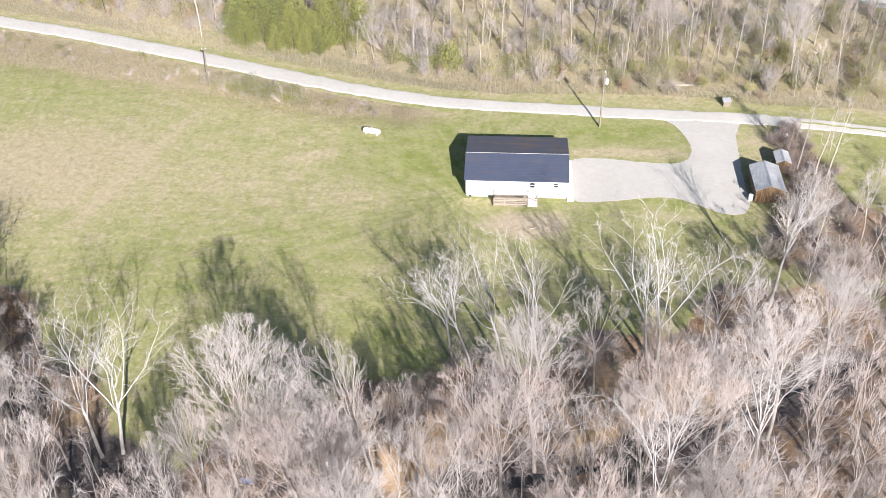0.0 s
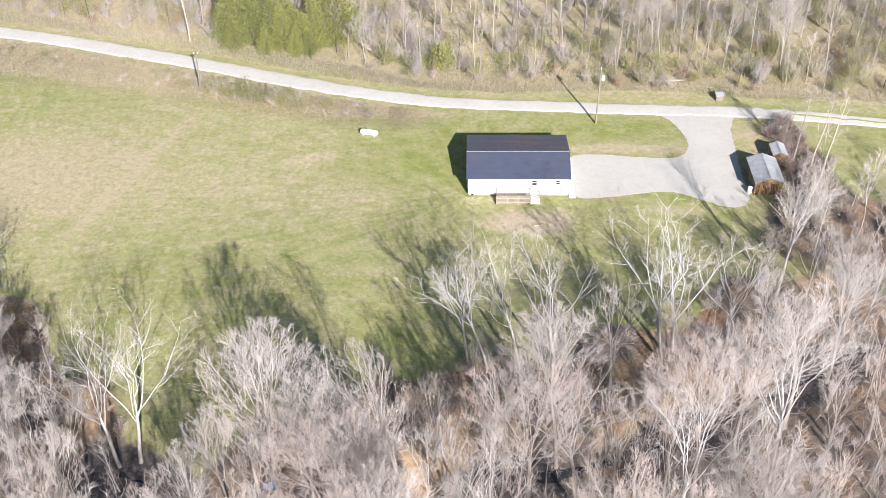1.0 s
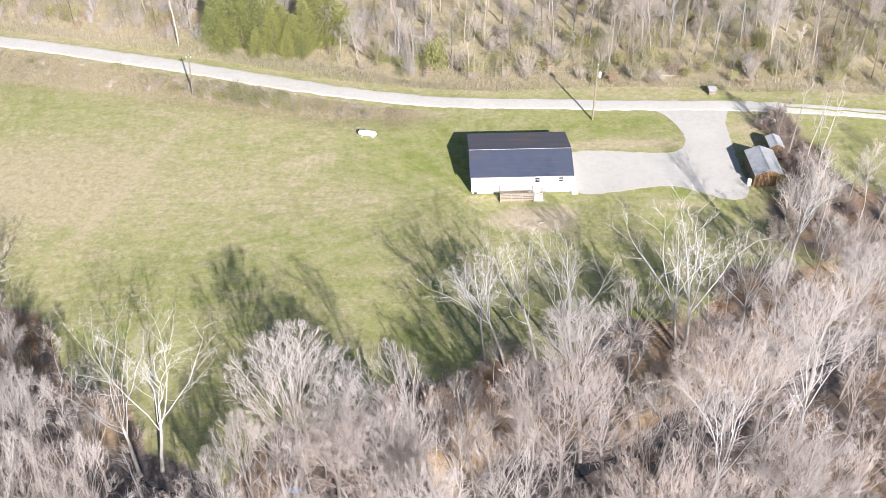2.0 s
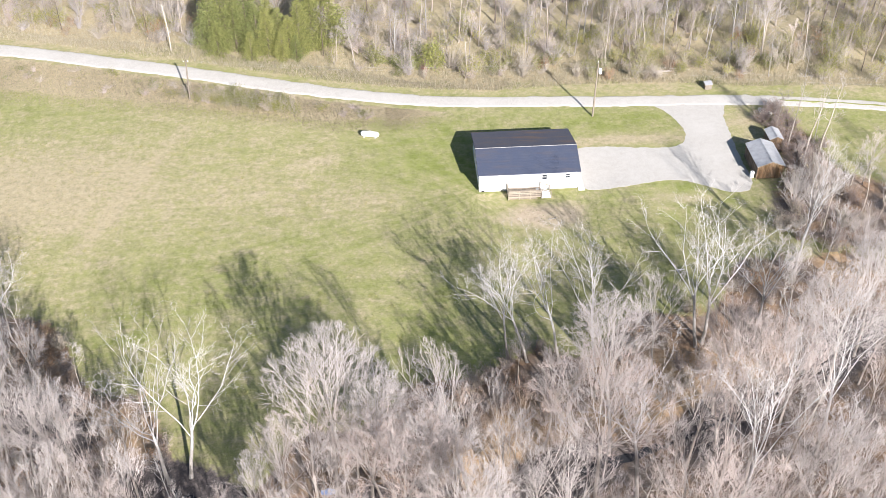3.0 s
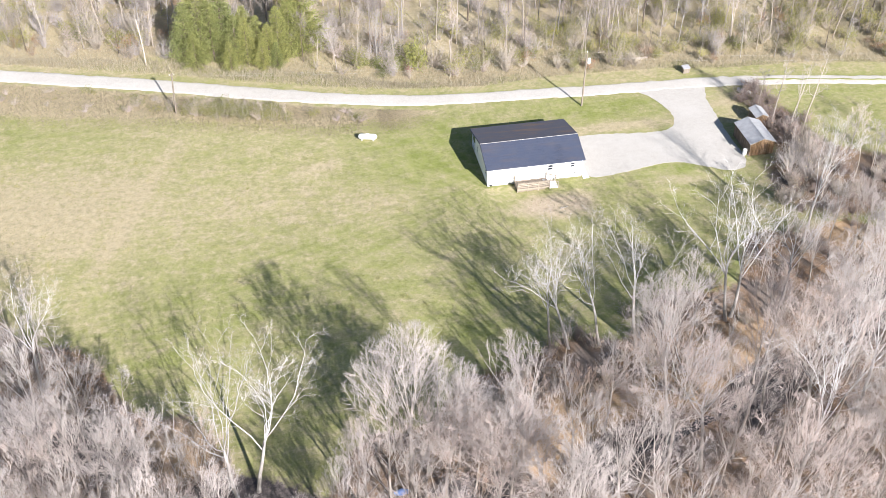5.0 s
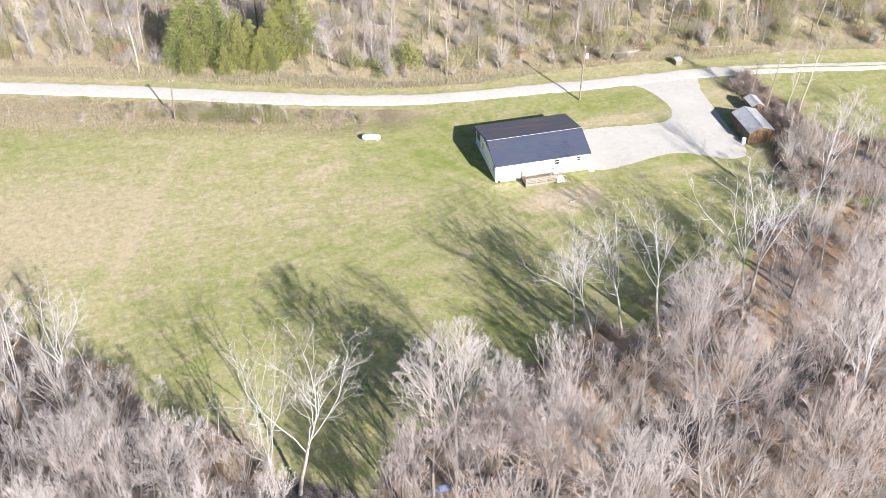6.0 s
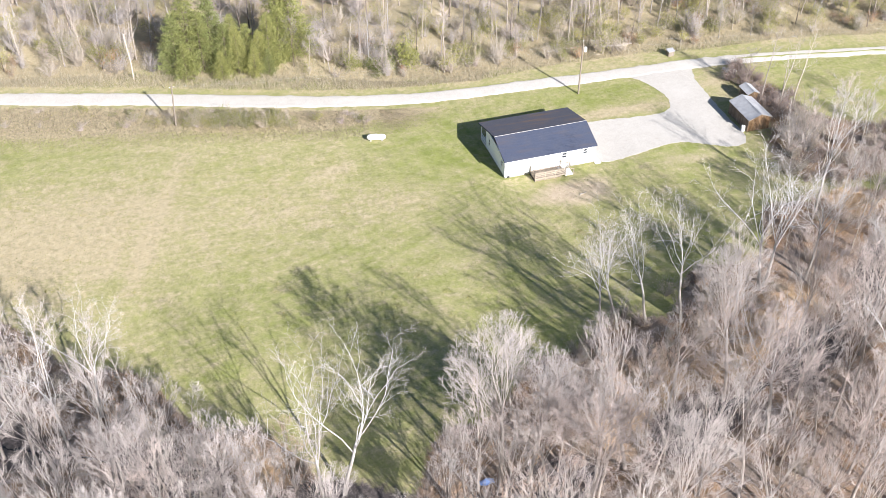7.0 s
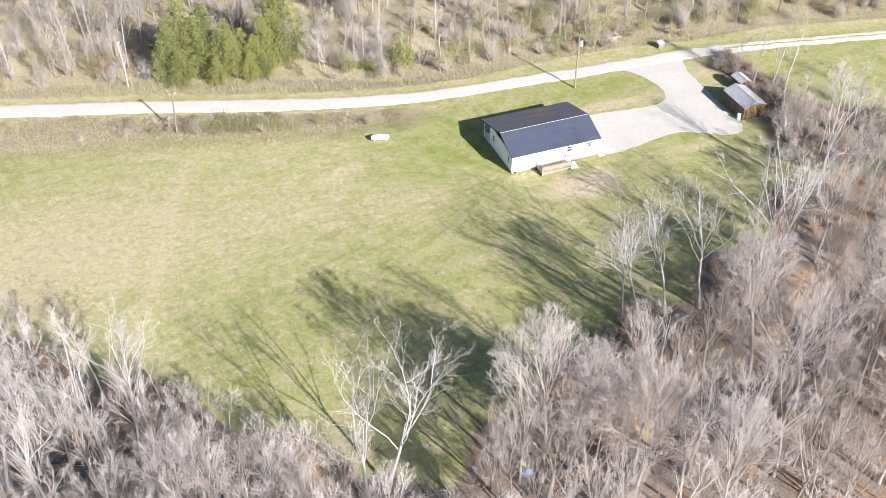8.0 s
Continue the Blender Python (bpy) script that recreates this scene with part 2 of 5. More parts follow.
def mesh_of(name, bm, material):
    me = bpy.data.meshes.new(name)
    bm.normal_update()
    bm.to_mesh(me)
    bm.free()
    me.materials.append(material)
    return me


def part(name, bm, material, parent=None, label=""):
    me = bm if isinstance(bm, bpy.types.Mesh) else mesh_of(name, bm, material)
    ob = new(name, me)
    if parent is not None:
        ob.parent = parent
    if label:
        ob["label"] = label
    return ob


def box(bm, x0, y0, z0, x1, y1, z1, bevel=0.0):
    r = bmesh.ops.create_cube(bm, size=1.0, matrix=Matrix.Translation(((x0 + x1) / 2, (y0 + y1) / 2, (z0 + z1) / 2)) @ Matrix.Diagonal((x1 - x0, y1 - y0, z1 - z0, 1)))
    if bevel:
        es = {e for v in r["verts"] for e in v.link_edges}
        bmesh.ops.bevel(bm, geom=list(es), offset=bevel, segments=1, affect="EDGES")
    return bm


def boxes(*rows, bevel=0.0):
    bm = bmesh.new()
    for r in rows:
        box(bm, *r, bevel=bevel)
    return bm


def beam(bm, a, b, w, h):
    """A straight bar of section w x h from a to b."""
    a, b = Vector(a), Vector(b)
    d = b - a
    m = Matrix.Translation((a + b) / 2) @ d.to_track_quat("X", "Z").to_matrix().to_4x4() @ Matrix.Diagonal((d.length, w, h, 1))
    bmesh.ops.create_cube(bm, size=1.0, matrix=m)
    return bm


def prism(bm, pts, depth_vec):
    """A solid from a flat outline pushed along depth_vec."""
    vs = [bm.verts.new(p) for p in pts]
    f = bm.faces.new(vs)
    ext = bmesh.ops.extrude_face_region(bm, geom=[f])
    bmesh.ops.translate(bm, vec=depth_vec, verts=[v for v in ext["geom"] if isinstance(v, bmesh.types.BMVert)])
    bmesh.ops.recalc_face_normals(bm, faces=bm.faces)
    return bm


class Tubes:
    """Collects tapered tubes along polylines, and loose leaves, into one mesh."""

    def __init__(self):
        self.v, self.f = [], []

    def tube(self, pts, radii, sides=4):
        n = len(pts)
        base = len(self.v)
        for i, (p, r) in enumerate(zip(pts, radii)):
            d = (pts[min(i + 1, n - 1)] - pts[max(i - 1, 0)])
            d = d / (np.linalg.norm(d) + 1e-9)
            a = np.cross(d, (0.0, 0.0, 1.0) if abs(d[2]) < 0.9 else (1.0, 0.0, 0.0))
            a = a / np.linalg.norm(a)
            b = np.cross(d, a)
            if i == n - 1:
                self.v.append(tuple(p))
                break
            for s in range(sides):
                t = 2 * math.pi * s / sides
                self.v.append(tuple(p + r * (math.cos(t) * a + math.sin(t) * b)))
        for i in range(n - 2):
            o = base + i * sides
            for s in range(sides):
                s2 = (s + 1) % sides
                self.f.append((o + s, o + s2, o + sides + s2, o + sides + s))
        o, tip = base + (n - 2) * sides, base + (n - 1) * sides
        for s in range(sides):
            self.f.append((o + s, o + (s + 1) % sides, tip))

    def leaf(self, p, d, side, size, wide=0.5):
        base = len(self.v)
        q = p + d * size
        w = side * size * wide
        self.v += [tuple(p), tuple(p + d * size * 0.5 + w), tuple(q), tuple(p + d * size * 0.5 - w)]
        self.f.append((base, base + 1, base + 2, base + 3))

    def mesh(self, name, material, smooth=False):
        me = bpy.data.meshes.new(name)
        me.from_pydata(self.v, [], self.f)
        if smooth:
            me.polygons.foreach_set("use_smooth", [True] * len(me.polygons))
        me.materials.append(material)
        me.update()
        return me


def blend_mesh(name, a, ma, b, mb):
    """One mesh from two collections of tubes, each with its own material."""
    n = len(a.v)
    me = bpy.data.meshes.new(name)
    me.from_pydata(a.v + b.v, [], a.f + [tuple(i + n for i in f) for f in b.f])
    me.materials.append(ma)
    me.materials.append(mb)
    me.polygons.foreach_set("material_index", [0] * len(a.f) + [1] * len(b.f))
    me.update()
    return me


def joined(name, rows, label, category):
    """Many plants too many to count, as one mass: rows of (meshes, matrix)."""
    mats, cache, V, LI, LS, MI = [], {}, [], [], [], []
    nv = nl = 0
    for meshes, m in rows:
        m = np.array(m)
        for me in meshes:
            if me.name not in cache:
                co = np.empty(len(me.vertices) * 3, np.float32)
                me.vertices.foreach_get("co", co)
                li = np.empty(len(me.loops), np.int32)
                me.loops.foreach_get("vertex_index", li)
                ls = np.empty(len(me.polygons), np.int32)
                me.polygons.foreach_get("loop_start", ls)
                mi = np.empty(len(me.polygons), np.int32)
                me.polygons.foreach_get("material_index", mi)
                remap = []
                for k in me.materials:
                    if k not in mats:
                        mats.append(k)
                    remap.append(mats.index(k))
                cache[me.name] = (co.reshape(-1, 3), li, ls, np.array(remap)[mi])
            co, li, ls, mi = cache[me.name]
            V.append(co @ m[:3, :3].T + m[:3, 3])
            LI.append(li + nv)
            LS.append(ls + nl)
            MI.append(mi)
            nv += len(co)
            nl += len(li)
    me = bpy.data.meshes.new(name)
    V, LI, LS, MI = np.concatenate(V), np.concatenate(LI), np.concatenate(LS), np.concatenate(MI)
    me.vertices.add(len(V))
    me.vertices.foreach_set("co", V.astype(np.float32).ravel())
    me.loops.add(len(LI))
    me.loops.foreach_set("vertex_index", LI.astype(np.int32))
    me.polygons.add(len(LS))
    me.polygons.foreach_set("loop_start", LS.astype(np.int32))
    me.polygons.foreach_set("material_index", MI.astype(np.int32))
    for k in mats:
        me.materials.append(k)
    me.update(calc_edges=True)
    return tagged(new(name, me), label, category, kind="stuff")


def unit(v):
    return v / (np.linalg.norm(v) + 1e-9)


def rnd_dir(rng):
    return unit(rng.normal(size=3))


# ---- ground ----
ROAD = [(-298, 114.3), (-197.6, 82.9), (-134.3, 63.6), (-103.5, 54.4), (-87.5, 49.2), (-68.3, 44.1), (-52.1, 38.9), (-44.2, 36.4), (-30.9, 31.6), (-21.3, 28.4), (-11.8, 25.8), (-3.1, 24.1), (5.8, 23.4), (14.4, 22.9), (23, 22.2), (30.8, 21.8), (38.9, 21.5), (48.6, 20.5), (59.6, 18.5), (76.1, 15.1), (101.5, 9.1), (158, -6.3), (301.2, -46.3)]
CREEK = [(-259.7, 34.8), (-135, 0.2), (-82.2, -22), (-63.2, -29.6), (-48.7, -37.3), (-41.6, -41.8), (-36.9, -45.6), (-23.4, -51.6), (-8.2, -50), (4.9, -47.3), (17, -43.9), (28.9, -38.3), (39.5, -31.7), (54.2, -24.1), (78.1, -14.5), (145.6, 0), (315.5, 20.7)]
# the meadow's edge towards the wood along the creek
MEADOW_S = [(-251.5, 50.5), (-131, 15.1), (-79.1, -3.7), (-68.3, -9.7), (-56.9, -20.1), (-47.7, -28.7), (-41.1, -34.2), (-36.4, -40.4), (-31.6, -46.2), (-25.3, -46.9), (-20.6, -40.6), (-9.7, -35.7), (-1.1, -32.4), (10.6, -28.6), (20.2, -26), (27.5, -21.7), (33.8, -17.5), (41, -14.8), (51.7, -17.6), (62.3, -17.6), (77.9, -12.4), (143.8, 8.1), (310.2, 30.5)]
# the edge of the wood beyond the road
WOOD_N = [(-290.2, 125.4), (-193.4, 92.2), (-131.8, 71.7), (-85.9, 56.7), (-68.2, 49.8), (-48.5, 45.2), (-39.8, 42.4), (-32.9, 38.6), (-25.7, 37.8), (-17.6, 34.4), (-7.6, 30.1), (4.7, 27.2), (20, 28.1), (34.5, 27.3), (44.4, 25.5), (60.2, 24.7), (76.5, 21), (100.5, 15.9), (156, 2.1), (295.5, -34.1)]


def curve_y(poly, x):
    px, py = np.array([p[0] for p in poly]), np.array([p[1] for p in poly])
    return np.interp(x, px, py)


def dist_to(poly, x, y):
    best = np.full(np.shape(x), 1e9)
    for (ax, ay), (bx, by) in zip(poly[:-1], poly[1:]):
        dx, dy = bx - ax, by - ay
        t = np.clip(((x - ax) * dx + (y - ay) * dy) / (dx * dx + dy * dy), 0, 1)
        best = np.minimum(best, np.hypot(x - ax - t * dx, y - ay - t * dy))
    return best


def smooth01(v, lo, hi):
    t = np.clip((v - lo) / (hi - lo), 0, 1)
    return t * t * (3 - 2 * t)


def height(x, y):
    """The lie of the land: flat round the house, a creek bed in the wood, soft swells."""
    x, y = np.asarray(x, float), np.asarray(y, float)
    c = dist_to(CREEK, x, y)
    bed = -0.8 * (1 - smooth01(c, 0.6, 5.0))
    swell = 0.12 * (np.sin(x * 0.11 + 1.3) * np.cos(y * 0.13) + np.sin(x * 0.05 - y * 0.07))
    yard = smooth01(np.maximum(np.abs(x - 22) - 32, np.abs(y - 9) - 16), 0, 14)
    r = smooth01(dist_to(ROAD, x, y), 2.5, 9)
    mound = 0.18 * np.sin(x * 0.9 + 0.5 * y) * np.sin(y * 0.8 - 0.3 * x) * smooth01(y - curve_y(WOOD_N, x), 2, 8)
    return bed + swell * yard * r + mound


CLEARINGS = [(19, -36, 4.5, 6), (26, -35, 3, 4), (2, -41, 5, 4), (-3, -46, 5, 3.5), (-43, -39, 7, 4.5), (-16, -55, 6, 4), (-28, -57, 6, 3), (12, -40, 4, 3), (44, -18, 4, 5)]


def build_ground():
    def axis(lo, hi, step):
        inner = list(np.arange(lo, hi + 0.01, step))
        out, g, e = [], 6.0, hi
        while e < 3000:
            e += g
            g *= 1.45
            out.append(e)
        low, g, e = [], 6.0, lo
        while e > -3000:
            e -= g
            g *= 1.45
            low.append(e)
        return np.array(low[::-1] + inner + out)

    xs, ys = axis(-112, 112, 1.0), axis(-80, 92, 1.0)
    X, Y = np.meshgrid(xs, ys)
    Z = height(X, Y)
    far = np.maximum(np.abs(X) - 112, np.abs(Y - 6) - 86)
    Z = np.where(far > 0, Z * np.clip(1 - far / 60, 0, 1), Z)
    verts = np.stack([X, Y, Z], -1).reshape(-1, 3)
    nx, ny = len(xs), len(ys)
    idx = np.arange(nx * ny).reshape(ny, nx)
    faces = np.stack([idx[:-1, :-1], idx[:-1, 1:], idx[1:, 1:], idx[1:, :-1]], -1).reshape(-1, 4)
    me = bpy.data.meshes.new("ground")
    me.from_pydata(verts.tolist(), [], faces.tolist())
    x, y = verts[:, 0], verts[:, 1]
    wig = 1.5 * np.sin(x * 0.45) + 1.2 * np.sin(x * 0.21 + y * 0.3)
    south = smooth01(curve_y(MEADOW_S, x) + wig - y, -2.0, 2.5)
    north = smooth01(y - curve_y(WOOD_N, x) + 0.6 * wig, -0.5, 3.0)
    east = 0.9 * np.exp(-(((x - 47) / 4.0) ** 2 + ((y - 6) / 11) ** 2)) + 0.95 * np.exp(-((((x - 49) / 11) ** 2 + ((y + 7) / 8.5) ** 2) ** 2))
    litter = np.clip(np.maximum(np.maximum(south, north * (0.27 + 0.12 * np.sin(x * 0.08 - 1.0))), east), 0, 1)
    ry = curve_y(ROAD, x)
    deep = np.interp(x, [-95, -66, -45, -19, -7, 0], [13, 12, 9.5, 7.5, 5, 3.5])
    strip = smooth01(ry - y, 2.2, 3.2) * (1 - smooth01(ry - y, deep - 1.5, deep + 1.5)) * (1 - smooth01(x, -10, 4)) * 0.8
    band = 0.06 * np.exp(-((ry - y - deep - 4) / 3.5) ** 2) * (1 - smooth01(x, -40, -15))
    warm = 0.6 * np.exp(-(((x + 60) / 20) ** 2 + ((y - 3) / 12) ** 2)) + 0.22 * np.exp(-(((x + 22) / 13) ** 2 + ((y - 0) / 6) ** 2)) + band
    track = (0.3 * np.exp(-(((x + 49.1 - 0.345 * y) / 1.2) ** 2)) - 0.1 * np.exp(-(((x + 51.6 - 0.345 * y) / 1.4) ** 2))) * smooth01(y, -12, -4) * (1 - smooth01(y, 17, 22))
    track = track + 0.5 * np.exp(-(((x + 22) / 2.6) ** 2 + ((y - 9.3) / 1.1) ** 2)) + 0.35 * np.exp(-(((x + 13.8) / 4.5) ** 2 + ((y + 0.8) / 1.6) ** 2)) + 0.25 * np.exp(-(((x + 7) / 5) ** 2 + ((y - 11) / 1.0) ** 2))
    lawn = -0.18 * np.exp(-(((x - 22) / 10) ** 2 + ((y - 17) / 3.5) ** 2)) - 0.24 * np.exp(-(((x + 9) / 8) ** 2 + ((y - 8) / 7) ** 2)) - 0.2 * np.exp(-(((x - 28.5) / 4) ** 2 + ((y - 1) / 3) ** 2))
    edge = 0.8 * np.exp(-(((x - 23) / 9) ** 2 + ((y - 11.6) / 1.5) ** 2)) + 0.45 * np.exp(-(((x - 42) / 3.5) ** 2 + ((y - 15) / 5) ** 2))
    dry = np.clip(strip + 0.85 * north + warm + track + lawn + edge + 0.235 + 0.05 * (1 - smooth01(x, -30, -5)) + 0.2 * smooth01(y - ry, 1.5, 3), 0, 1)
    earth = 0.72 * np.exp(-((((x - 8.5) / 7.5) ** 2 + ((y + 5.6) / 3.4) ** 2) ** 2)) + 0.45 * np.exp(-((((x - 26) / 9) ** 2 + ((y + 3) / 2.4) ** 2)))
    # creek bed and pool, with the wood's shade painted into the mud
    bed = (1 - smooth01(dist_to(CREEK, x, y), 1.2, 5.5)) * (0.62 + 0.3 * np.sin(x * 0.35)) + 0.8 * np.exp(-(((x + 37.5) / 4) ** 2 + ((y + 47.5) / 3.5) ** 2))
    wet_shade = me.attributes.new("wet_shade", "FLOAT", "POINT")
    wet_shade.data.foreach_set("value", np.clip(bed, 0, 1).astype(np.float32))
    fresh = sum(np.exp(-(((x - a) / w) ** 2 + ((y - b) / d) ** 2)) for a, b, w, d in CLEARINGS)
    att = me.color_attributes.new("zone", "FLOAT_COLOR", "POINT")
    att.data.foreach_set("color", np.stack([litter, dry, np.clip(earth, 0, 1), np.clip(fresh, 0, 1)], -1).astype(np.float32).ravel())
    me.polygons.foreach_set("use_smooth", [True] * len(me.polygons))
    me.materials.append(M_GROUND)
    return tagged(new("ground", me), "meadow of yellow-green autumn grass turning to brown leaf litter under the trees", "ground", kind="structure")


build_ground()


def resample(poly, step):
    out = []
    for (ax, ay), (bx, by) in zip(poly[:-1], poly[1:]):
        n = max(1, int(math.hypot(bx - ax, by - ay) / step))
        out += [(ax + (bx - ax) * i / n, ay + (by - ay) * i / n) for i in range(n)]
    out.append(poly[-1])
    p = np.array(out, float)
    for _ in range(int(8 * (1.0 / step) ** 2) if step < 0.6 else 8):
        p[1:-1] = (p[:-2] + 2 * p[1:-1] + p[2:]) / 4
    return p


def strip_mesh(name, poly, half, lift, material, step=1.2, ragged=0.25, across=6, z=None, crown=0.0, seed=3):
    """A ribbon along a line, with ragged edges and a thickness that dips into the ground."""
    rng = np.random.default_rng(seed)
    p = resample(poly, step)
    d = np.gradient(p, axis=0)
    d /= np.linalg.norm(d, axis=1)[:, None]
    nrm = np.stack([-d[:, 1], d[:, 0]], -1)
    verts, faces = [], []
    for i in range(len(p)):
        w = half(p[i, 0]) if callable(half) else half
        wl, wr = w + rng.normal() * ragged * 0.5, w + rng.normal() * ragged * 0.5
        for j in range(across + 1):
            s = -wr + (wl + wr) * j / across
            q = p[i] + nrm[i] * s
            h = float(height(q[0], q[1])) + lift + crown * (1 - (s / w) ** 2) if z is None else z
            if j in (0, across) and z is None:
                h -= lift + 0.08
            verts.append((q[0], q[1], h))
    k = across + 1
    for i in range(len(p) - 1):
        for j in range(across):
            faces.append((i * k + j, (i + 1) * k + j, (i + 1) * k + j + 1, i * k + j + 1))
    me = bpy.data.meshes.new(name)
    me.from_pydata(verts, [], faces)
    me.validate()
    me.materials.append(material)
    bm = bmesh.new()
    bm.from_mesh(me)
    bmesh.ops.recalc_face_normals(bm, faces=bm.faces)
    if sum(f.normal.z for f in bm.faces) < 0:
        bmesh.ops.reverse_faces(bm, faces=bm.faces)
    bm.to_mesh(me)
    bm.free()
    return new(name, me)


tagged(strip_mesh("road", ROAD, lambda x: float(np.interp(x, [-80, -30, -5, 40, 62], [2.05, 2.1, 1.75, 1.75, 1.5])), 0.07, M_GRAVEL, crown=0.05), "white crushed limestone country road along the meadow", "road", kind="structure")
# a thin line of grass and dark grit between the wheel tracks
tagged(strip_mesh("road_verge", [p for p in ROAD if p[0] > 46 and p[0] < 160], 0.32, 0.165, M_GROUND, ragged=0.3, across=4, seed=5), "thin grassy strip between the wheel tracks", "road strip", kind="structure")
tagged(strip_mesh("creek", CREEK, lambda x: 0.12 + 0.55 * math.exp(-((x + 40) / 3.0) ** 2) + 0.6 * math.exp(-((x - 9) / 5.0) ** 2), 0, M_WATER, step=0.7, ragged=0.3, across=2, z=-0.74), "dark shaded creek water in the wood", "creek", kind="structure")

DRIVE = [(27.4, 21.8), (29.8, 20.3), (30.9, 18.1), (31.6, 16.3), (32.1, 14.4), (32.3, 12.2), (31.7, 9.8), (30.3, 8.7), (26.6, 9.1), (22.5, 9.7), (16.6, 10.3), (14.1, 10.1), (14, 9.7), (14, 5), (13.9, -0.6), (14.1, -0.8), (19.7, 0.1), (23.9, 0.8), (27, 1.7), (28.8, 1.4), (31.2, -0.2), (33.4, -2.1), (35.9, -2.9), (38.1, -2.5), (38.4, 1.1), (38, 6.2), (38.5, 10.3), (38.5, 14.7), (38.9, 18.7), (41.1, 21)]


def build_drive():
    rng = random.Random(4)
    p = resample(DRIVE + [DRIVE[0]], 0.5)[:-1]
    bm = bmesh.new()
    vs = [bm.verts.new((x + rng.gauss(0, 0.06), y + rng.gauss(0, 0.06), 0.022)) for x, y in p]
    f = bm.faces.new(vs)
    if f.normal.z < 0:
        f.normal_flip()
    r = bmesh.ops.extrude_edge_only(bm, edges=list(bm.edges))
    for v in r["geom"]:
        if isinstance(v, bmesh.types.BMVert):
            v.co.z = -0.06
    ob = part("driveway", bm, M_DRIVE)
    return tagged(ob, "wide pale gravel driveway and parking pad beside the house", "driveway", kind="structure")


build_drive()


